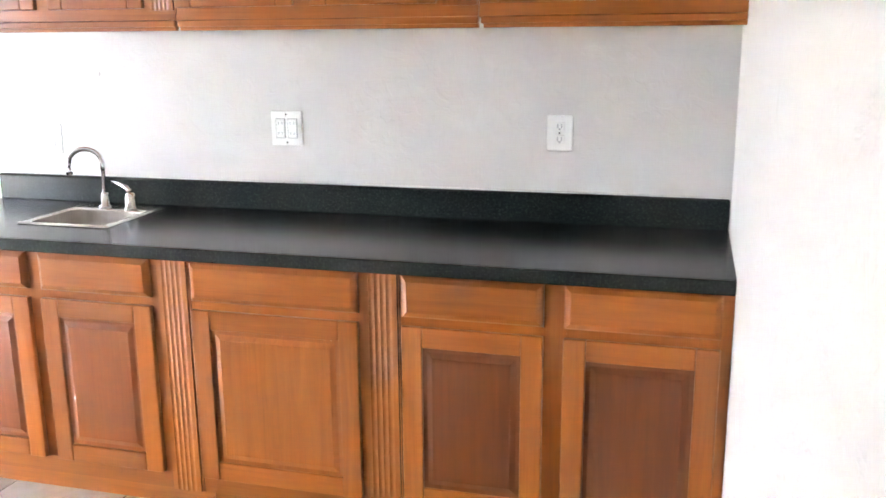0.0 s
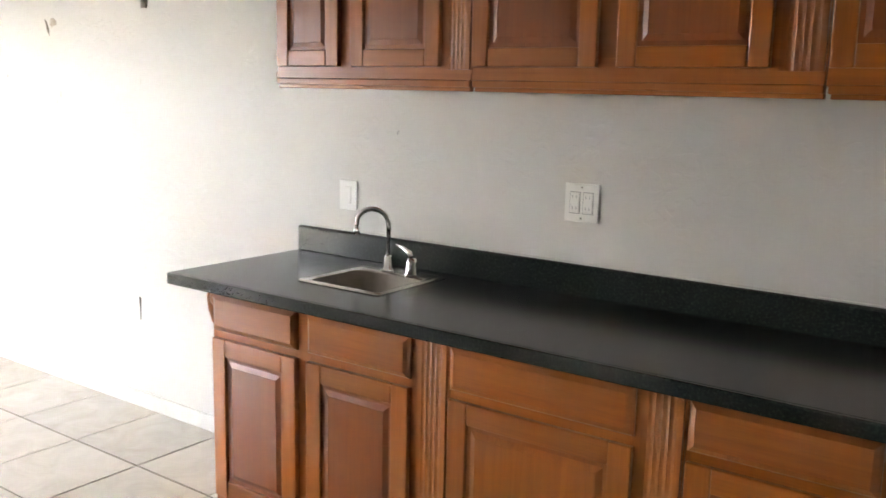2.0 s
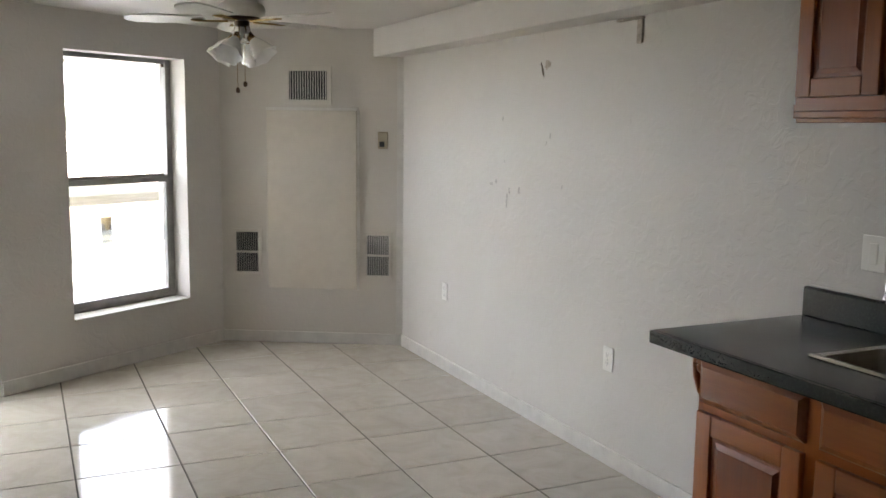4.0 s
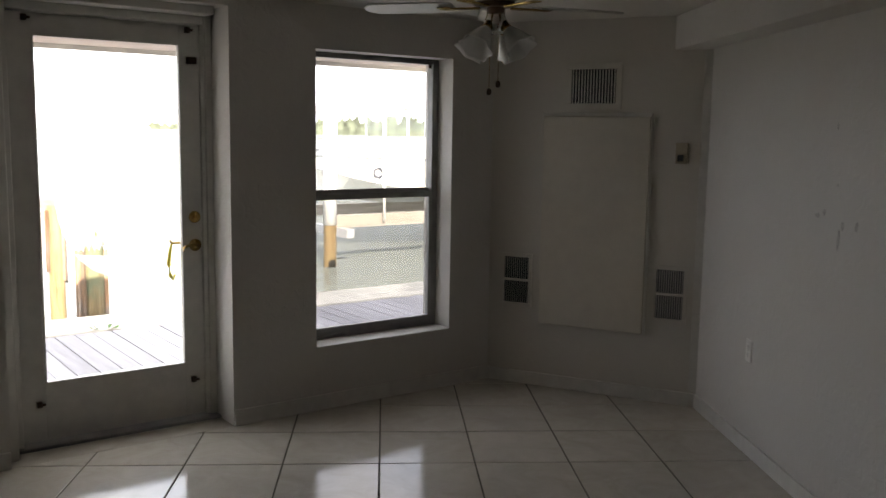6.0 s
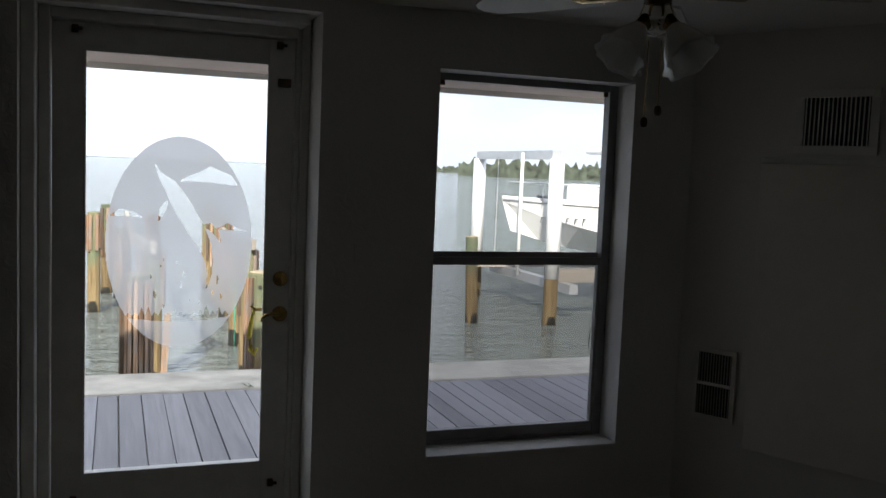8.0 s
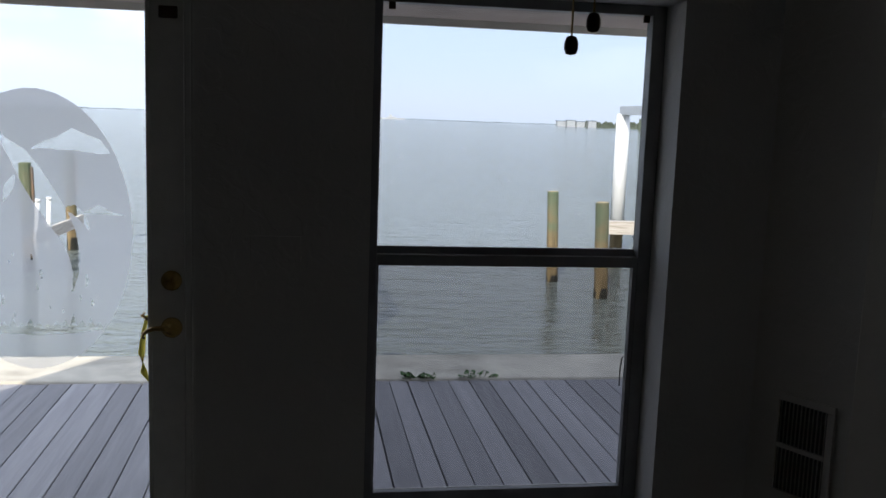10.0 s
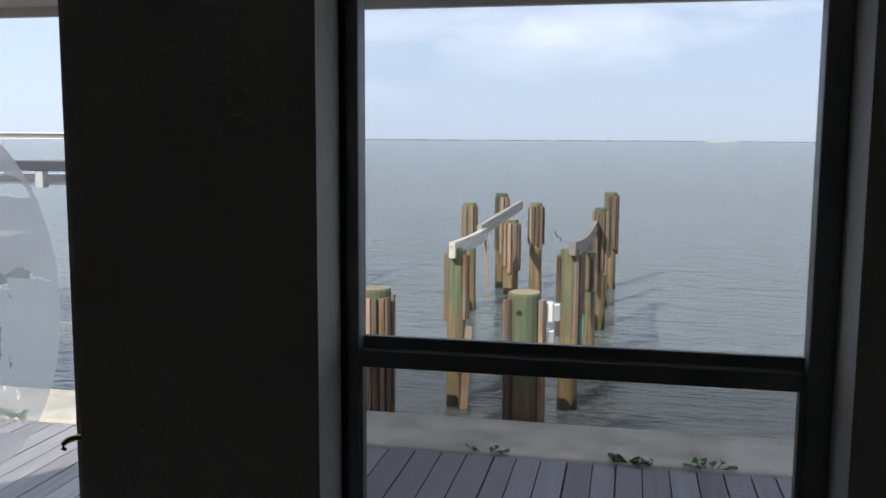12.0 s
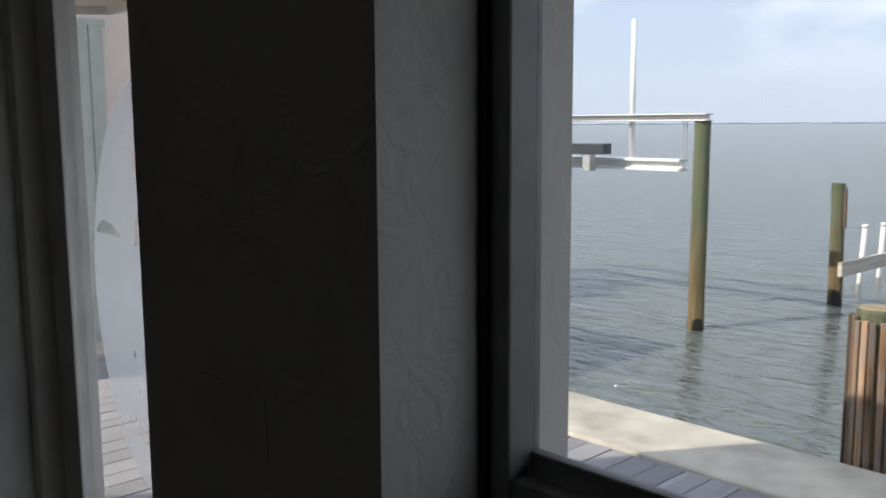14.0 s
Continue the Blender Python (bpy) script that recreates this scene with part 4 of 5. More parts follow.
def film_mesh(rx, rz, holes, cell=0.003):
    """A flat oval made of small cells, without those that fall in the picture's shapes."""
    xs, zs = np.arange(-rx, rx, cell), np.arange(-rz, rz, cell)
    gx, gz = np.meshgrid(xs + cell / 2, zs + cell / 2)
    keep = (gx / rx) ** 2 + (gz / rz) ** 2 < 1
    for loop in holes:
        inside = np.zeros_like(keep)
        for (x0, z0), (x1, z1) in zip(loop, loop[1:] + loop[:1]):
            if z0 != z1:
                inside ^= ((z0 > gz) != (z1 > gz)) & (gx < (x1 - x0) * (gz - z0) / (z1 - z0) + x0)
        keep &= ~inside
    nx, nz = len(xs), len(zs)
    verts = [(-rx + i * cell, 0.0, -rz + j * cell) for j in range(nz + 1) for i in range(nx + 1)]
    faces = [(j * (nx + 1) + i, j * (nx + 1) + i + 1, (j + 1) * (nx + 1) + i + 1, (j + 1) * (nx + 1) + i) for j, i in zip(*np.nonzero(keep))]
    me = bpy.data.meshes.new("etched_film")
    me.from_pydata(verts, [], [tuple(int(v) for v in f) for f in faces])
    me.materials.append(M_FROST)
    return me


film = new("etched_film", film_mesh(0.280, 0.420, PICTURE))
film.parent = leaf
tagged(film, "oval frosted film with a leaping sea animal left clear")
film.matrix_basis = pose(-2.235 - D0, 2.2435, 1.214)

# yellow cord on the outer handle
cord = thing("yellow_cord", at(MW, -1.925, 2.312, 0.72), "loop of yellow cord hanging from the outer door handle", "cord")
part("loop", sweep(bmesh.new(), [(0.0, 0, 0.222), (-0.012, 0.004, 0.17), (-0.020, 0.006, 0.10), (-0.014, 0.004, 0.04), (0.0, 0.0, 0.018), (0.011, 0.0, 0.045)], [0.005, 0.008, 0.011, 0.011, 0.009, 0.006], 8), M_YELLOW, cord, smooth=True)

# made-up plate with screws, for a faint smudge between door and window
cover = thing("smudge_plate", at(MW, -1.52, WALL_N, 1.17), "thin made-up plate in place of a faint grey wall smudge", "wall plate")
part("plate", boxes((-0.07, 0.07, -0.002, 0.0, 0.0, 0.075), bevel=0.0009), M_WALL, cover)
for x in (-0.045, 0.045):
    part("screw", tube(bmesh.new(), (x, -0.0015, 0.0375), (x, -0.0028, 0.0375), 0.0035, n=8), M_WALL, cover)

# ---------------------------------------------------------------- ceiling fan
FANX, FANY = -0.10, -1.295
fan = thing("ceiling_fan", pose(FANX, FANY, CEIL, 0, 0, 12), "white hugger ceiling fan with brass fittings and tulip glass lights", "ceiling fan")
part("canopy", lathe(bmesh.new(), [(0.085, 0.0), (0.088, -0.02), (0.115, -0.035), (0.125, -0.06), (0.12, -0.085), (0.085, -0.10), (0.0, -0.10)], n=28), M_TRIM, fan, smooth=True)
part("motor_ring", lathe(bmesh.new(), [(0.0, -0.098), (0.095, -0.098), (0.098, -0.108), (0.06, -0.118), (0.0, -0.118)], n=28), M_BRONZE, fan, smooth=True)
part("light_hub", lathe(bmesh.new(), [(0.0, -0.116), (0.040, -0.118), (0.042, -0.15), (0.052, -0.17), (0.052, -0.205), (0.042, -0.225), (0.0, -0.235)], n=20), M_CHROME, fan, "bright metal light hub", True)
for k in range(5):
    a = 72 * k + 20
    m = pose(0, 0, 0, 0, 0, a)
    bm = bmesh.new()
    outline = [(0.19, -0.055), (0.32, -0.062), (0.46, -0.066), (0.56, -0.058), (0.60, -0.03), (0.608, 0.0), (0.60, 0.03), (0.56, 0.058), (0.46, 0.066), (0.32, 0.062), (0.19, 0.055)]
    prism(bm, outline, -0.004, 0.004)
    bmesh.ops.transform(bm, matrix=m @ pose(0, 0, -0.108) @ pose(0, 0, 0, 11), verts=bm.verts)
    bl = part("blade", bm, M_TRIM, fan)
    bm = bmesh.new()
    box(bm, 0.07, 0.24, -0.016, 0.016, -0.122, -0.114, bevel=0.003)
    box(bm, 0.20, 0.26, -0.03, 0.03, -0.119, -0.113, bevel=0.003)
    bmesh.ops.transform(bm, matrix=m, verts=bm.verts)
    part("blade_iron", bm, M_BRASS, bl)
for k in range(4):
    m = pose(0, 0, 0, 0, 0, 90 * k + 35) @ pose(0.054, 0, -0.200, 0, 139, 0)
    arm = part("lamp_arm", lathe(bmesh.new(), [(0.0, -0.02), (0.018, -0.02), (0.021, 0.01), (0.026, 0.028), (0.0, 0.03)], m=m, n=14), M_BRASS, fan, smooth=True)
    bm = bmesh.new()
    n = 28
    rings = []
    for r, z, wv in ((0.024, 0.02, 0), (0.034, 0.04, 0), (0.048, 0.068, 0), (0.056, 0.095, 0.001), (0.062, 0.115, 0.004), (0.073, 0.132, 0.008), (0.070, 0.130, 0.008), (0.058, 0.11, 0.003), (0.05, 0.09, 0), (0.03, 0.045, 0)):
        rings.append([bm.verts.new(m @ Vector(((r + wv * math.cos(6 * 2 * math.pi * q / n)) * math.cos(2 * math.pi * q / n), (r + wv * math.cos(6 * 2 * math.pi * q / n)) * math.sin(2 * math.pi * q / n), z))) for q in range(n)])
    for r0, r1 in zip(rings, rings[1:]):
        for q in range(n):
            bm.faces.new((r0[q], r0[(q + 1) % n], r1[(q + 1) % n], r1[q]))
    part("tulip_shade", bm, M_OPAL, arm, "frosted tulip glass shade", True)
turn_back = pose(0, 0, 0, 0, 0, -12)
for wx, wy, wz in ((-0.126, -1.315, 1.706), (-0.113, -1.278, 1.739)):
    p = turn_back @ Vector((wx - FANX, wy - FANY, 0))
    z = wz - CEIL
    ch = part("pull_chain", tube(bmesh.new(), (p.x, p.y, -0.24), (p.x, p.y, z + 0.014), 0.0016, n=6), M_BRASS, fan)
    part("pull_knob", lathe(bmesh.new(), [(0.0, 0.016), (0.008, 0.013), (0.011, 0.004), (0.011, -0.006), (0.008, -0.013), (0.0, -0.015)], (p.x, p.y, z), 12), M_BRONZE, ch, "dark wooden pull knob", True)

# ---------------------------------------------------------------- outside: roof edge, deck, sea wall, water
def ring_slab(bm, d0, d1, z0, z1):
    """A slab that runs round the house between two offsets of the room's outline."""
    a, b = outset(ROOM, d0), outset(ROOM, d1)
    for k in range(len(a)):
        j = (k + 1) % len(a)
        prism(bm, [a[k], b[k], b[j], a[j]], z0, z1)
    return bm


solid("trim_eave", ring_slab(bmesh.new(), 0.325, 0.93, 1.965, 2.06), M_STUCCO, "pinkish boxed-in roof eave outside", "eave", "structure")
solid("trim_fascia", ring_slab(bmesh.new(), 0.93, 0.955, 1.938, 2.34), M_TRIM, "pale fascia board of the roof edge", "fascia", "structure")
solid("roof", prism(bmesh.new(), outset(ROOM, 0.94), 2.34, 2.40), M_CONC, "low flat roof over the room", "roof", "structure")

solid("wall_wing", boxes((-13.0, -7.17, 2.30, 5.0, -0.2, 2.45)), M_STUCCO, "pinkish stucco wall of the projecting wing outside", "wall", "structure", MW)
shut = thing("storm_shutter", at(MW, -7.17, 4.05, 0.0), "grey-green closed storm shutter on the stucco wing", "shutter")
for k in range(6):
    part("slat", boxes((0.004, 0.03, -0.40 + 0.11 * k, -0.295 + 0.11 * k, 0.0, 2.25), bevel=0.004), M_SHUT, shut)
part("rail", boxes((0.0, 0.022, -0.42, 0.28, 2.25, 2.30), (0.0, 0.022, -0.42, 0.28, -0.05, 0.0), bevel=0.003), M_SHUT, shut)

solid("ground", boxes((-2000, 2000, -2000, 5.28, -1.6, -0.20)), M_CONC, "packed sandy ground under the deck and around the house", "ground", "structure", MW)
solid("pavement_cap", boxes((-40, 40, 5.25, 5.87, -0.42, -0.135), (-40, 40, 5.30, 5.82, -2.2, -0.42), bevel=0.02), M_CONC, "weathered concrete sea wall cap along the deck", "sea wall", "structure", MW)

wat = bmesh.new()
ys = [5.5, 20, 60, 180, 600, 1800, 4600]
cols = [[wat.verts.new((s, y, WATER)) for s in (-4500, -600, -60, 0, 60, 600, 4500)] for y in ys]
for r0, r1 in zip(cols, cols[1:]):
    for k in range(6):
        wat.faces.new((r0[k], r0[k + 1], r1[k + 1], r1[k]))
solid("water", wat, M_WATER, "grey-green rippled bay water", "water", "structure", MW)


def far_band(name, b0, b1, dist, low, high, mat, label, category, seed, step=0.25, thick=20.0):
    """A low strip of land with an uneven top, seen from b0 to b1 degrees off the window's axis."""
    r = random.Random(seed)
    bm = bmesh.new()
    n = max(2, int((b1 - b0) / step))
    prev = None
    for k in range(n + 1):
        a = radians(b0 + (b1 - b0) * k / n)
        h = low + (high - low) * r.random()
        ring = [bm.verts.new((math.sin(a) * d, math.cos(a) * d, z)) for d, z in ((dist, WATER - 0.5), (dist, WATER + h), (dist + thick, WATER + h * 0.8), (dist + thick, WATER - 0.5))]
        if prev:
            for q in range(4):
                bm.faces.new((prev[q], prev[(q + 1) % 4], ring[(q + 1) % 4], ring[q]))
        else:
            bm.faces.new(ring)
        prev = ring
    bm.faces.new(prev[::-1])
    return solid(name, bm, mat, label, category, "structure", MW)


# the shore's pale blue is painted-in haze
far_band("backdrop_shore", -75, 42, 1900, 1.6, 3.0, M_SHORE_HAZE, "thin line of the far shore in a haze-blued colour", "shore", 2)
far_band("backdrop_point", 16.6, 22, 900, 3.0, 7.5, M_TREES, "low wooded point across the bay", "shore", 3, 0.12)
far_band("backdrop_trees", 20.6, 50, 420, 5.0, 9.5, M_TREES, "tree-lined shore behind the boat lift", "shore", 4, 0.16)
for k, b in enumerate((15.9, 16.5, 17.1, 17.8)):
    a = radians(b)
    h = thing("far_building", at(MW, math.sin(a) * 890, math.cos(a) * 890, WATER), "tiny white waterfront building on the far point", "building", "buildings on the point")
    part("wall", boxes((-4, 4, -3, 3, 0, 5.0 + (k % 2))), M_GALV, h)
    # roof takes the shore's haze-tinted colour
    part("roof", boxes((-4.4, 4.4, -3.4, 3.4, 5.0 + (k % 2), 5.7 + (k % 2))), M_SHORE_HAZE, h)
a = radians(5.3)
ship = thing("far_ship", at(MW, math.sin(a) * 1800, math.cos(a) * 1800, WATER), "tiny white ship on the horizon", "ship")
part("hull", boxes((-28, 28, -4, 4, 0, 2.6)), M_GALV, ship)
part("deckhouse", boxes((-8, 10, -3, 3, 2.6, 5.2), (-3, 3, -2, 2, 5.2, 9.5)), M_GALV, ship)


# ---------------------------------------------------------------- piles
def pile(s, n, top_, r, label, slats=(), wet=0.10, jacket=None, tilt=0.0, group="old dock piles"):
    """A round timber pile; slats: (from angle, to angle, count, drop below the top)."""
    rr = random.Random(int(abs(s * 100) + abs(n * 37)))
    p = thing("dock_pile", at(MW, s, n, WATER - 1.2) @ pose(0, 0, 0, rr.uniform(-0.6, 0.6), tilt, 0), label, "pile", group)
    h = top_ - WATER + 1.2
    bm = bmesh.new()
    rings = []
    zs = [0.0] + [1.2 + (h - 1.2) * k / 7 for k in range(8)]
    for z in zs:
        ring = []
        for k in range(18):
            a = 2 * math.pi * k / 18
            q = r * (1.06 - 0.07 * z / h) * (1 + 0.035 * math.sin(3 * a + s) + rr.uniform(-0.02, 0.02))
            ring.append(bm.verts.new((q * math.cos(a), q * math.sin(a), z)))
        rings.append(ring)
    inner = [bm.verts.new((v.co.x * 0.93, v.co.y * 0.93, h + 0.012)) for v in rings[-1]]
    rings.append(inner)
    for r0, r1 in zip(rings, rings[1:]):
        for k in range(18):
            bm.faces.new((r0[k], r0[(k + 1) % 18], r1[(k + 1) % 18], r1[k]))
    bm.faces.new(rings[-1])
    part("trunk", bm, M_PILE, p)
    if top_ < 0.66 and not jacket:
        cap = [(r * 0.90 * math.cos(2 * math.pi * k / 18), r * 0.90 * math.sin(2 * math.pi * k / 18)) for k in range(18)]
        part("sawn_top", prism(bmesh.new(), cap, h + 0.010, h + 0.016), M_BEAM_T, p, "tan sawn end grain")
    part("wet_band", lathe(bmesh.new(), [(r * 1.03, 1.0), (r * 1.055, 1.2), (r * 1.05, 1.2 + wet * 0.6), (r * 1.02, 1.2 + wet)], n=18), M_WET, p, "dark wet growth at the waterline", True)
    if jacket:
        part("jacket", lathe(bmesh.new(), [(r * 1.02, jacket - WATER + 1.2), (r * 1.10, jacket - WATER + 1.2), (r * 1.10, h + 0.03), (0.0, h + 0.06)], n=20), M_BOAT, p, "white plastic pile wrap", True)
    for a0, a1, count, drop in slats:
        for k in range(count):
            a = radians(a0 + (a1 - a0) * (k + 0.5) / count)
            wd = min(0.036, r * radians(abs(a1 - a0)) / count * 0.38)
            t = 0.016 + 0.014 * rr.random()
            zl, zt = h - drop * rr.uniform(0.86, 1.03), h - 0.02 - 0.03 * rr.random()
            bm = boxes((-wd, wd, -t, 0.004, zl, zt), bevel=0.002)
            bmesh.ops.transform(bm, matrix=pose(math.cos(a) * r * 1.05, math.sin(a) * r * 1.05, 0, 0, rr.uniform(-0.5, 0.5), math.degrees(a) + 90), verts=bm.verts)
            part("fender_board", bm, M_SLATW, p)
    if r > 0.085 and slats:
        a = radians(-100 + rr.uniform(-10, 10))
        part("bolt_hole", tube(bmesh.new(), (math.cos(a) * r * 0.98, math.sin(a) * r * 0.98, h - 0.10), (math.cos(a) * r * 1.05, math.sin(a) * r * 1.05, h - 0.10), 0.016, n=10), M_DARKSLOT, p, "dark bolt hole")
    return p


ROUND = "weathered round dock pile with nailed fender boards"
pile(-2.303, 6.02, 0.615, 0.103, "thick short pile wrapped in upright fender boards", ((-175, 5, 8, 0.95),))
pile(-1.333, 6.02, 0.63, 0.106, "thick short pile with a flat cut top and bolt hole", ((-215, -130, 4, 1.0), (-40, 0, 1, 0.95)))
pile(-2.108, 7.80, 0.67, 0.080, ROUND, ((-50, 45, 3, 0.64), (-205, -165, 2, 0.66)))
pile(-1.178, 7.90, 0.68, 0.080, ROUND, ((-60, 50, 4, 0.82), (-205, -160, 2, 0.7)))
pile(-2.75, 12.10, 0.755, 0.085, ROUND, ((-200, 20, 6, 0.55),), 0.16)
pile(-2.596, 14.00, 0.77, 0.09, ROUND, ((-150, 20, 4, 0.9),))
pile(-2.377, 13.45, 0.43, 0.11, ROUND, ((-170, 10, 6, 0.75),))
pile(-1.945, 12.74, 0.725, 0.085, ROUND, ((-180, 10, 6, 0.62),), 0.2)
pile(-1.10, 9.45, 0.48, 0.085, ROUND, ((-160, -20, 3, 0.4),), 0.20)
pile(-1.037, 11.26, 0.785, 0.074, ROUND, ((-170, -20, 4, 0.8),), 0.18)
pile(-1.028, 12.70, 0.645, 0.06, ROUND, ((-150, 0, 3, 0.7),))
pile(-0.984, 14.30, 0.80, 0.095, ROUND, ((-120, 60, 5, 0.95),))
pile(-5.10, 12.30, 0.81, 0.080, "greenish leaning round dock pile", ((-20, 20, 1, 0.6),), 0.18, tilt=-1.2)
pile(-5.02, 14.30, 0.84, 0.080, "greenish upright round dock pile", ((-20, 20, 1, 0.7),), 0.20, tilt=-1.0)
pile(2.14, 11.81, 0.63, 0.080, "plain greenish round pile standing in the water", (), 0.10, tilt=-2.2, group="mooring piles")
pile(2.47, 10.62, 0.595, 0.088, "plain brownish round pile standing in the water", (), 0.14, tilt=-2.4, group="mooring piles")
pile(-5.615, 9.95, 1.555, 0.084, "tall round pile that carries the neighbouring boat lift", (), 0.13, group="boat lift piles")
pile(-9.90, 9.95, 1.57, 0.084, "tall round pile that carries the neighbouring boat lift", (), 0.13, group="boat lift piles")
pile(3.55, 10.37, 1.74, 0.100, "tall boat lift pile wrapped in white plastic", (), 0.12, 0.02, group="boat lift piles")
pile(3.55, 13.30, 1.74, 0.100, "tall boat lift pile wrapped in white plastic", (), 0.12, 0.02, group="boat lift piles")
pile(7.60, 10.37, 1.74, 0.100, "tall boat lift pile wrapped in white plastic", (), 0.12, 0.02, group="boat lift piles")
pile(7.60, 13.30, 1.74, 0.100, "tall boat lift pile wrapped in white plastic", (), 0.12, 0.02, group="boat lift piles")


def beam(name, a, b, w, h, mat, label, category="beam", sag=0.0, group=""):
    """A timber between two points of the window wall's frame."""
    a, b = Vector(a), Vector(b)
    d = b - a
    yaw = math.degrees(math.atan2(-d.x, d.y))
    pitch = math.degrees(math.asin(d.z / d.length))
    bm = bmesh.new()
    n = 6
    rings = []
    for k in range(n + 1):
        u = k / n
        z = -sag * math.sin(math.pi * u)
        rings.append([bm.verts.new((x, d.length * u, z + q)) for x, q in ((-w / 2, -h / 2), (w / 2, -h / 2), (w / 2, h / 2), (-w / 2, h / 2))])
    for r0, r1 in zip(rings, rings[1:]):
        for q in range(4):
            bm.faces.new((r0[q], r0[(q + 1) % 4], r1[(q + 1) % 4], r1[q]))
    bm.faces.new(rings[0])
    bm.faces.new(rings[-1][::-1])
    return solid(name, bm, mat, label, category, "", MW @ Matrix.Translation(a) @ pose(0, 0, 0, pitch, 0, yaw))


beam("dock_beam", (-2.12, 7.65, 0.685), (-2.275, 10.4, 0.545), 0.05, 0.13, M_BEAM, "bleached grey beam nailed along the old piles", sag=0.012)
beam("dock_beam", (-2.297, 10.1, 0.600), (-2.301, 14.0, 0.615), 0.05, 0.13, M_BEAM, "bleached grey beam resting on the old piles")
beam("dock_beam", (-1.152, 7.75, 0.715), (-1.088, 11.45, 0.60), 0.05, 0.11, M_BEAM, "sagging bleached beam along the old piles", sag=0.07)
beam("dock_beam", (-4.998, 12.1, -0.185), (-4.915, 14.4, -0.19), 0.05, 0.17, M_BEAM, "pale plank bolted between two piles")
for k in range(11):
    n_ = 7.95 + 0.3 * k
    board = boxes((-0.05, 0.05, -0.010, 0.010, -0.62 + 0.04 * rnd.random(), 0.0), bevel=0.002)
    hung = solid("hanging_board", board, M_SLATW, "upright weathered board hanging from the old dock beam", "board", "", at(MW, -1.125, n_, 0.655 - 0.025 * (n_ - 7.5) - 0.09 * math.sin(math.pi * (n_ - 7.5) / 4)) @ pose(0, 0, 0, 0, 0, 82))
    tagged(hung, group="hanging dock boards")
beam("loose_rod", (-2.222, 10.06, 0.50), (-2.180, 10.06, -0.16), 0.018, 0.02, M_SLATW, "thin loose grey strip of wood hanging from the beam", "strip")
for s_, n_, z_, t_ in ((-5.541, 14.0, 0.16, 3), (-5.535, 14.7, 0.125, 2)):
    pv = thing("pvc_pipe", at(MW, s_, n_, WATER - 0.6) @ pose(0, 0, 0, 0, t_, 0), "white plastic pipe standing in the water", "pipe", "white pipes")
    part("tube", tube(bmesh.new(), (0, 0, 0), (0, 0, z_ - WATER + 0.6), 0.034, n=14), M_BOAT, pv, smooth=True)
    part("cap", tube(bmesh.new(), (0, 0, z_ - WATER + 0.56), (0, 0, z_ - WATER + 0.61), 0.042, n=14), M_BOAT, pv, smooth=True)
for s_, z0_, z1_, w_ in ((-1.165, 0.461, 0.582, 0.050), (-1.190, 0.301, 0.412, 0.040)):
    bump_ = thing("white_bumper", at(MW, s_, 6.04, z0_), "chunky white plastic bumper fixed beside a pile", "bumper", "pile bumpers")
    part("body", boxes((-w_, w_ * 0.15, -0.04, 0.03, 0.0, z1_ - z0_), bevel=0.008), M_BOAT, bump_)
    part("flange", boxes((w_ * 0.15, w_, -0.03, 0.03, 0.006, z1_ - z0_ - 0.008), bevel=0.005), M_GALV, bump_, "greyish folded flange")
solid("broken_board", boxes((-0.03, 0.03, -0.015, 0.015, -0.9, 0.0), bevel=0.003), M_SLATW, "broken reddish board leaning on a pile", "board", "", at(MW, -1.98, 7.70, 0.05) @ pose(0, 0, 0, 0, 3, 0))

rope = thing("green_rope", at(MW, -1.13, 9.36, WATER), "thin green rope tied round an old pile", "rope")
part("strand", sweep(bmesh.new(), [(0.0, -0.01, 0.78), (0.012, -0.012, 0.55), (-0.004, -0.012, 0.32), (0.006, -0.014, 0.1), (0.0, -0.01, -0.1)], 0.010, 8), M_ROPE, rope, smooth=True)
part("knot", sweep(bmesh.new(), [(-0.05, 0.02, 0.78), (-0.02, -0.012, 0.775), (0.02, -0.014, 0.785), (0.06, 0.02, 0.78)], 0.012, 8), M_ROPE, rope, smooth=True)

# ---------------------------------------------------------------- neighbouring boat lift and dock
lift = thing("boat_lift", at(MW, -5.545, 9.95, 1.03), "galvanised boat lift with an empty white cradle", "boat lift")
part("top_beam", boxes((-4.5, 0.02, -0.08, 0.08, 0.525, 0.540), (-4.5, 0.02, -0.012, 0.012, 0.540, 0.590), (-4.5, 0.02, -0.08, 0.08, 0.590, 0.604), bevel=0.004), M_GALV, lift)
part("cradle_beam", boxes((-4.4, -0.27, -0.09, 0.09, 0.0, 0.03), (-4.4, -0.27, -0.02, 0.02, 0.03, 0.10), (-4.4, -0.27, -0.09, 0.09, 0.10, 0.13), bevel=0.003), M_BOAT, lift, "white cradle beam")
for x in (-0.28, -0.24, -4.3):
    part("cable", tube(bmesh.new(), (x, 0, 0.12), (x, 0, 0.53), 0.007, n=6), M_GALV, lift)
part("guide_pole", tube(bmesh.new(), (-0.96, 0.05, 0.12), (-0.96, 0.05, 1.64), 0.03, n=12), M_BOAT, lift, "white upright guide pole", True)
part("bunk", boxes((-4.2, -1.05, -0.35, -0.2, 0.17, 0.29), bevel=0.01), M_NAVY, lift, "dark carpeted bunk")
for x in (-1.3, -1.75):
    part("bunk_post", boxes((x - 0.05, x + 0.05, -0.33, -0.22, -0.02, 0.20), bevel=0.006), M_GALV, lift)

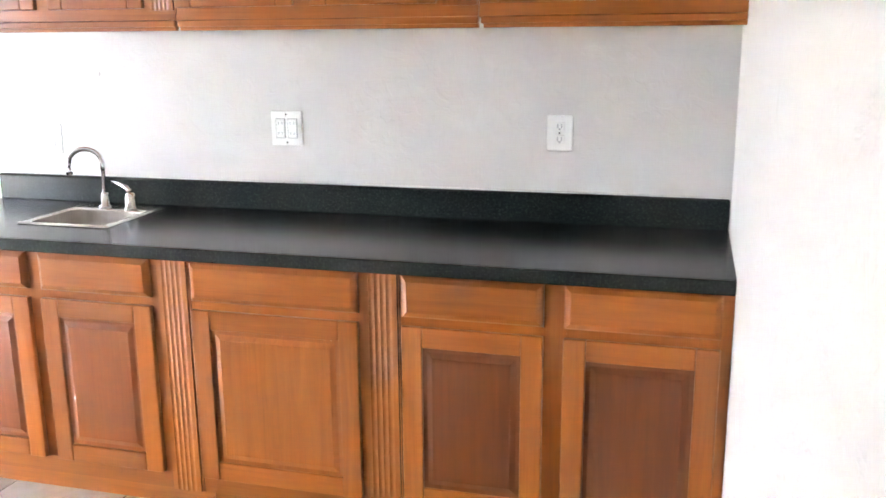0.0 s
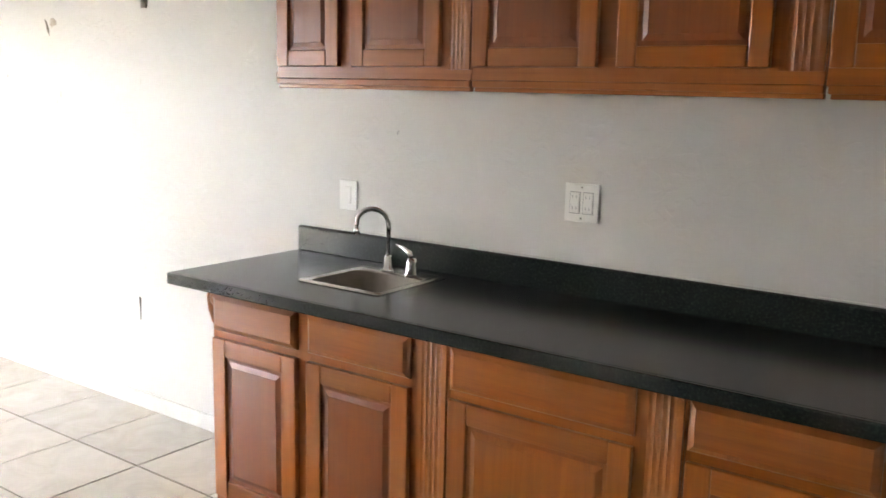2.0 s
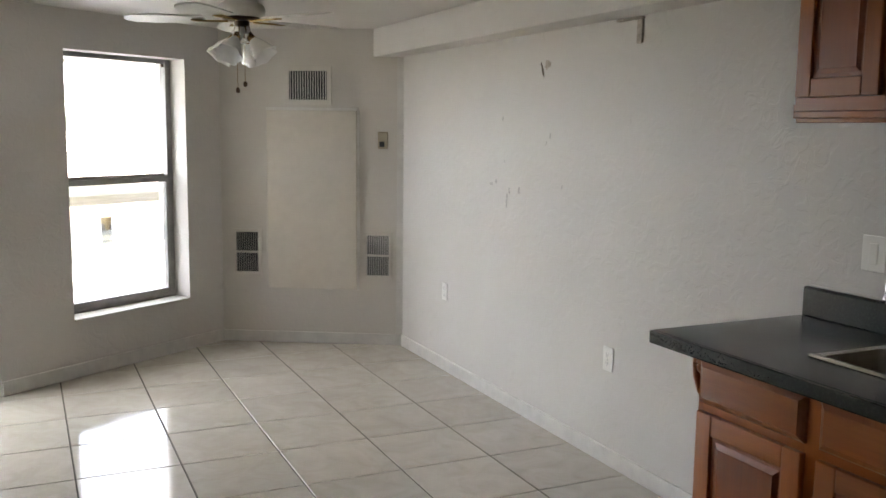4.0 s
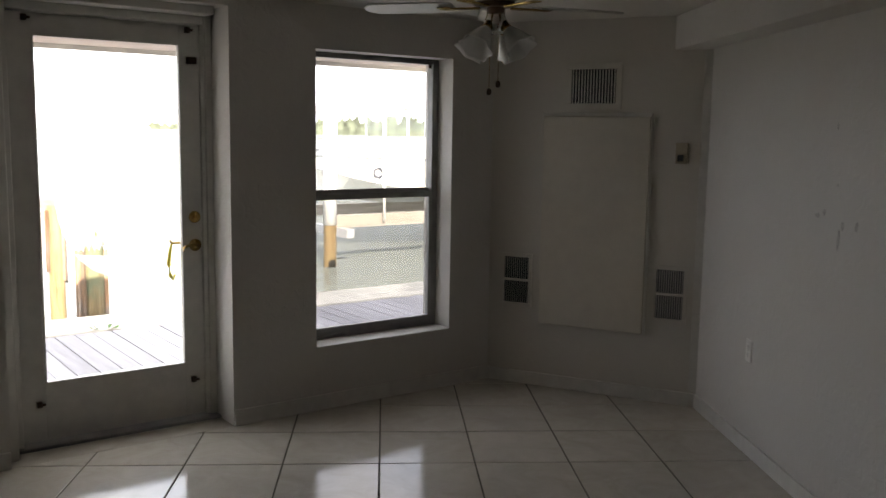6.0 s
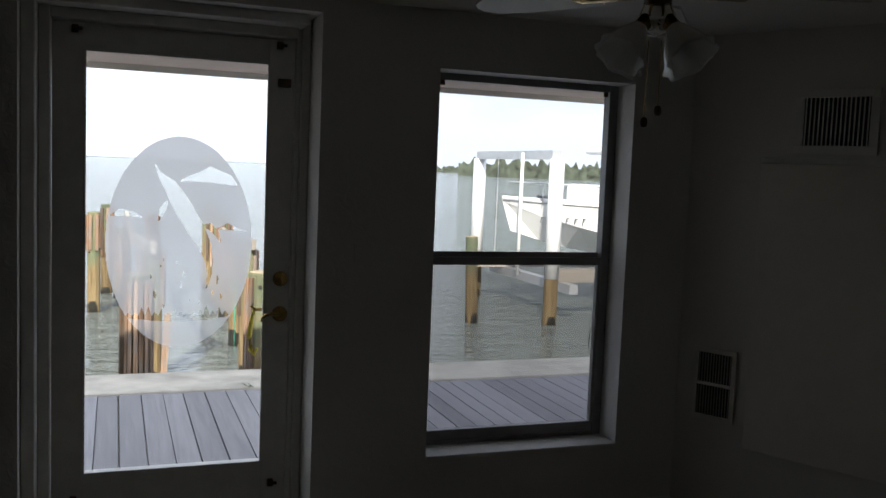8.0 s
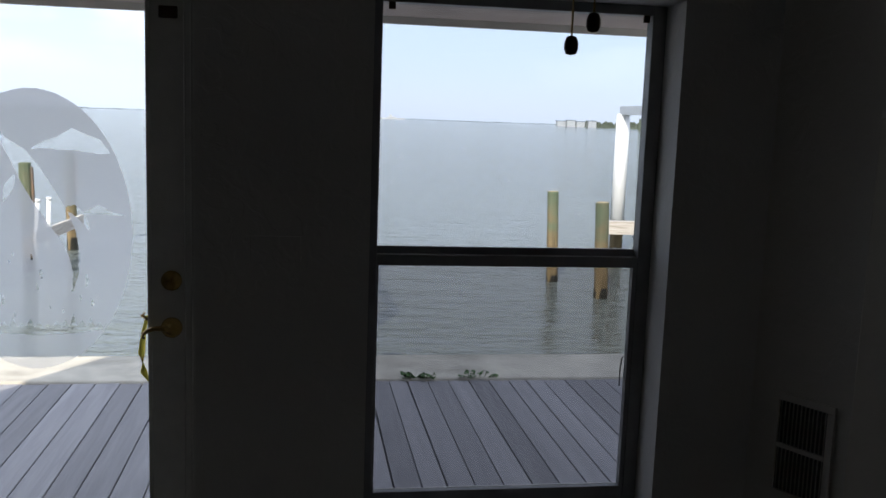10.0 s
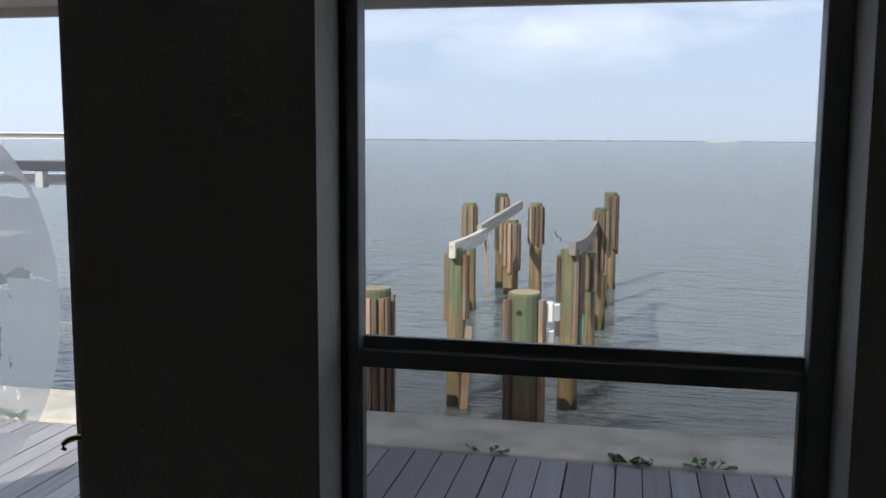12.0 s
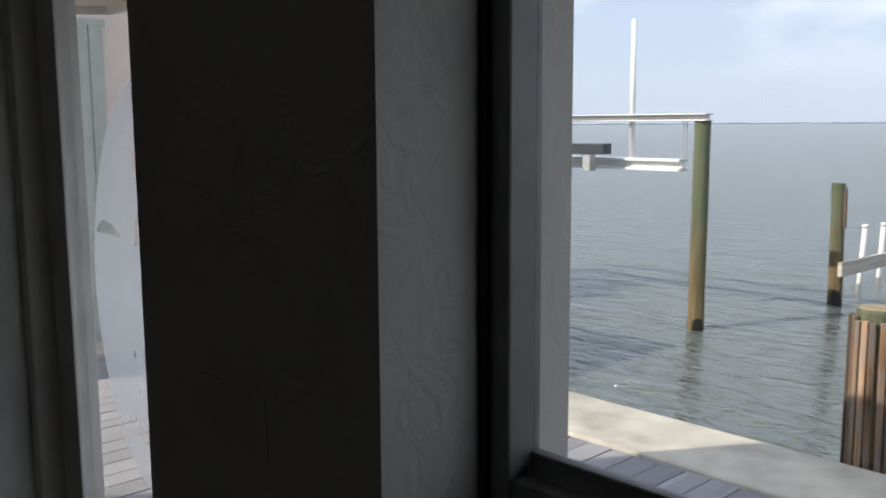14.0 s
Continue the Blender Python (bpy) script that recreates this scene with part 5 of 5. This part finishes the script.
dock = thing("neighbour_dock", at(MW, -8.10, 8.80, -0.19), "white-edged neighbouring dock with a picket rail", "dock")
part("slab", boxes((-9, 0, 0, 1.8, 0.30, 0.58), bevel=0.01), M_BOAT, dock)
part("skirt", boxes((-9, -0.02, 0.04, 1.7, 0.0, 0.30)), M_GALV, dock, "grey stained skirt")
for x in (-0.3, -4.0, -8.0):
    part("support", tube(bmesh.new(), (x, 0.5, -1.6), (x, 0.5, 0.05), 0.12, n=14), M_PILE, dock)
rail = part("rail", boxes((-9, 0, 0.03, 0.09, 1.08, 1.13), (-9, 0, 0.04, 0.08, 0.64, 0.68), bevel=0.004), M_BOAT, dock, "white hand rail")
for k in range(60):
    part("picket", boxes((-0.05 - 0.14 * k, -0.02 - 0.14 * k, 0.045, 0.075, 0.68, 1.08)), M_BOAT, rail)

# ---------------------------------------------------------------- moored boat on its lift
boat = thing("motor_boat", at(MW, 3.35, 11.80, 0.20), "white motor boat with dark lettering, raised on a lift", "boat")
hull = bmesh.new()
secs = []
for k in range(15):
    u = k / 14
    x = 7.2 * u
    bw = 1.15 * min(1.0, math.sin(min(u * 2.1, 1.0) * math.pi / 2) ** 0.85 + 0.01)
    sheer = 0.98 - 0.16 * min(1, u * 1.6)
    keel = 0.42 * (1 - min(u * 3.2, 1.0)) ** 1.6
    chine = keel + 0.22 + 0.18 * (1 - min(u * 2, 1))
    secs.append([(x, -bw, sheer), (x, -bw * 0.98, sheer - 0.09), (x + 0.1 * (1 - u), -bw * 0.86, chine), (x + 0.16 * (1 - u), 0.0, keel), (x + 0.1 * (1 - u), bw * 0.86, chine), (x, bw * 0.98, sheer - 0.09), (x, bw, sheer)])
rows_ = [[hull.verts.new(p) for p in s_] for s_ in secs]
for r0, r1 in zip(rows_, rows_[1:]):
    for q in range(6):
        hull.faces.new((r0[q], r0[q + 1], r1[q + 1], r1[q]))
    hull.faces.new((r0[0], r1[0], r1[6], r0[6]))
hull.faces.new(rows_[-1])
hull.faces.new(rows_[0][::-1])
hb = part("hull", hull, M_BOAT, boat, smooth=False)
part("rub_rail", sweep(bmesh.new(), [(s_[1][0], s_[1][1] - 0.015, s_[1][2] + 0.03) for s_ in secs], 0.022, 8), M_GALV, hb, "grey rub rail", True)
part("boot_stripe", sweep(bmesh.new(), [(s_[2][0], s_[2][1] * 1.02 - 0.006, s_[2][2] + 0.02) for s_ in secs[1:]], 0.014, 6), M_GALV, hb)
for k in range(6):
    u0 = 0.55 + 0.12 * k
    yb = -1.15 * math.sin(min(u0 / 7.2 * 2.1, 1.0) * math.pi / 2) ** 0.85 * 0.955 - 0.012
    bm = boxes((-0.026, -0.010, -0.006, 0.006, -0.05, 0.05), (-0.010, 0.024, -0.006, 0.006, 0.034, 0.05))
    bmesh.ops.transform(bm, matrix=pose(u0, yb, 0.615, 0, 8, -32 + 3.5 * k), verts=bm.verts)
    part("lettering", bm, M_NAVY, hb, "dark letter-sized bar")
emb = bmesh.new()
lathe(emb, [(0.055, 0.0), (0.06, 0.012), (0.095, 0.010), (0.10, 0.0)], m=pose(1.46, -0.90, 0.60, 90, 0, -22), n=20)
part("emblem", emb, M_NAVY, hb, "dark round emblem")
part("cabin", boxes((1.5, 5.4, -0.75, 0.75, 0.85, 1.20), bevel=0.08), M_BOAT, boat)
part("windscreen", boxes((2.2, 4.6, -0.68, -0.64, 1.20, 1.66), (2.2, 4.6, 0.64, 0.68, 1.20, 1.66), (2.16, 2.2, -0.68, 0.68, 1.20, 1.66)), M_PANE, boat)
part("hard_top", boxes((1.9, 5.0, -0.85, 0.85, 1.72, 1.82), bevel=0.04), M_BOAT, boat)
for x, y in ((2.2, -0.7), (4.6, -0.7), (2.2, 0.7), (4.6, 0.7), (3.4, -0.7)):
    part("top_support", tube(bmesh.new(), (x, y, 1.16), (x, y, 1.75), 0.022, n=8), M_GALV, boat)
br = bmesh.new()
sweep(br, [(0.1, 0.0, 1.20), (0.5, -0.42, 1.20), (1.3, -0.85, 1.18), (2.2, -1.02, 1.12)], 0.014, 8)
for x, y in ((0.5, -0.42), (1.3, -0.85), (2.2, -1.02)):
    tube(br, (x, y, 0.88), (x, y, 1.19), 0.012, n=8)
part("bow_rail", br, M_GALV, boat, smooth=True)
part("bow_cleat", boxes((0.62, 0.78, -0.06, 0.06, 0.92, 1.0), bevel=0.01), M_NAVY, boat)
for n_, b_ in ((10.75, 3.70), (12.85, 3.2)):
    beam("lift_bunk", (b_, n_, 0.02), (9.5, n_, 0.02), 0.16, 0.20, M_BEAM, "long pale timber bunk under the raised boat", "beam")
for s_ in (3.55, 7.60):
    beam("lift_cross_beam", (s_, 10.37, 1.83), (s_, 13.30, 1.83), 0.14, 0.13, M_GALV, "grey metal cross beam on top of the boat lift piles", "beam")
    beam("lift_cradle", (s_ + 0.35, 10.30, -0.14), (s_ + 0.35, 13.35, -0.14), 0.14, 0.14, M_GALV, "grey cradle beam under the raised boat", "beam")
    for n_ in (10.6, 12.95):
        solid("lift_cable", tube(bmesh.new(), (0, 0, -0.12), (0, 0, 1.80), 0.008, n=6), M_GALV, "thin steel lift cable", "cable", "", at(MW, s_ + 0.2, n_, 0.0))
for s_, n_ in ((3.30, 11.0), (4.75, 10.62)):
    solid("guide_post", tube(bmesh.new(), (0, 0, 0.0), (0, 0, 1.85), 0.026, n=12), M_BOAT, "thin white guide post beside the boat", "post", "", at(MW, s_, n_, 0.0), True)


# ---------------------------------------------------------------- weeds on the sea wall joint
def weed(s, seed, n_leaves, label):
    r = random.Random(seed)
    w = thing("weed_clump", at(MW, s, 5.26, -0.135), label, "plant", "weeds along the deck edge")
    stems, leaves = bmesh.new(), bmesh.new()
    for k in range(n_leaves):
        x, y, z = r.uniform(-0.13, 0.13), r.uniform(-0.03, 0.03), r.uniform(0.006, 0.035)
        tube(stems, (x * 0.6, 0, 0.0), (x, y, z), 0.0025, n=5)
        a, size = r.uniform(0, 360), r.uniform(0.014, 0.026)
        m = pose(x, y, z, r.uniform(-35, 35), r.uniform(-35, 35), a)
        pts = [m @ Vector((math.cos(q * math.pi / 4) * size, math.sin(q * math.pi / 4) * size * 0.8, 0.006 * math.cos(q * math.pi / 2))) for q in range(8)]
        leaves.faces.new([leaves.verts.new(p) for p in pts])
    part("stems", stems, M_LEAF, w)
    part("leaves", leaves, M_LEAF, w)


weed(-0.64, 1, 24, "low green round-leaved weed growing at the deck edge")
weed(-0.25, 2, 9, "small sparse green weed at the deck edge")
weed(-1.45, 3, 6, "tiny green weed at the deck edge")
weed(-4.45, 4, 22, "low green weed in the sun at the deck edge")

# ---------------------------------------------------------------- deck boards
deck = thing("deck", at(MW, 0, 2.30, DECK), "grey painted wooden deck between house and sea wall", "deck", "", "structure")
dr = random.Random(21)
widths = (0.122, 0.136, 0.142, 0.152)
meshes = [finish("deck_board", boxes((0.003, w - 0.004, 0.0, 2.946, -0.035, 0.0), bevel=0.003), M_DECK) for w in widths]
x = -7.5
while x < 4.4:
    q = dr.randrange(4)
    b = new("deck_board", meshes[q])
    b.parent = deck
    b.matrix_basis = pose(x, 0, -0.004 * dr.random(), 0, 0, dr.uniform(-0.06, 0.06))
    x += widths[q]

# ---------------------------------------------------------------- floor: screed and tiles
solid("floor", prism(bmesh.new(), outset(ROOM, 0.12), -0.10, -0.004), M_GROUT, "dark grout bed under the floor tiles", "floor", "structure")
floor = bpy.data.objects["floor"]
PITCH, TX0, TY0, GAP = 0.4453, -0.615, -0.446, 0.0036


def clip(poly, a, b):
    """The part of poly that lies left of the line from a to b."""
    out = []
    side = lambda p: (b.x - a.x) * (p.y - a.y) - (b.y - a.y) * (p.x - a.x)
    for k, p in enumerate(poly):
        q = poly[(k + 1) % len(poly)]
        sp, sq = side(p), side(q)
        if sp >= 0:
            out.append(p)
        if (sp >= 0) != (sq >= 0):
            out.append(p + (q - p) * (sp / (sp - sq)))
    return out


def tile_mesh(poly):
    bm = bmesh.new()
    low = [bm.verts.new((p.x, p.y, -0.006)) for p in poly]
    c = sum(poly, Vector((0, 0))) / len(poly)
    mid = [bm.verts.new((p.x, p.y, -0.0015)) for p in poly]
    top_ = [bm.verts.new((*(p + (c - p).normalized() * 0.003), 0.0)) for p in poly]
    n = len(poly)
    for r0, r1 in ((low, mid), (mid, top_)):
        for k in range(n):
            bm.faces.new((r0[k], r0[(k + 1) % n], r1[(k + 1) % n], r1[k]))
    bm.faces.new(top_)
    return finish("tile", bm, M_TILE)


half = PITCH / 2 - GAP
square = [Vector((-half, -half)), Vector((half, -half)), Vector((half, half)), Vector((-half, half))]
whole = tile_mesh(square)
for i in range(-4, 19):
    for j in range(-1, 10):
        cx, cy = TX0 + (i + 0.5) * PITCH, TY0 - (j + 0.5) * PITCH
        poly = [p + Vector((cx, cy)) for p in square]
        cut = poly
        for k in range(len(ROOM)):
            cut = clip(cut, ROOM[k], ROOM[(k + 1) % len(ROOM)]) if len(cut) > 2 else []
        area = 0.5 * abs(sum(p.x * q.y - q.x * p.y for p, q in zip(cut, cut[1:] + cut[:1]))) if len(cut) > 2 else 0.0
        if area < 0.002:
            continue
        full = area > 0.999 * (2 * half) ** 2
        clean = []
        for p in cut:
            if not clean or (p - clean[-1]).length > 0.002:
                clean.append(p)
        t = new("tile", whole if full else tile_mesh([p - Vector((cx, cy)) for p in clean]))
        t.parent = floor
        t.matrix_basis = pose(cx, cy, 0)
# tiles in the door's recess
bm = boxes((D0, D1, WALL_N + 0.002, 2.14, -0.003, 0.0))
solid("floor_recess", bm, M_TILE, "tiled strip in front of the glazed door", "floor", "structure", MW)
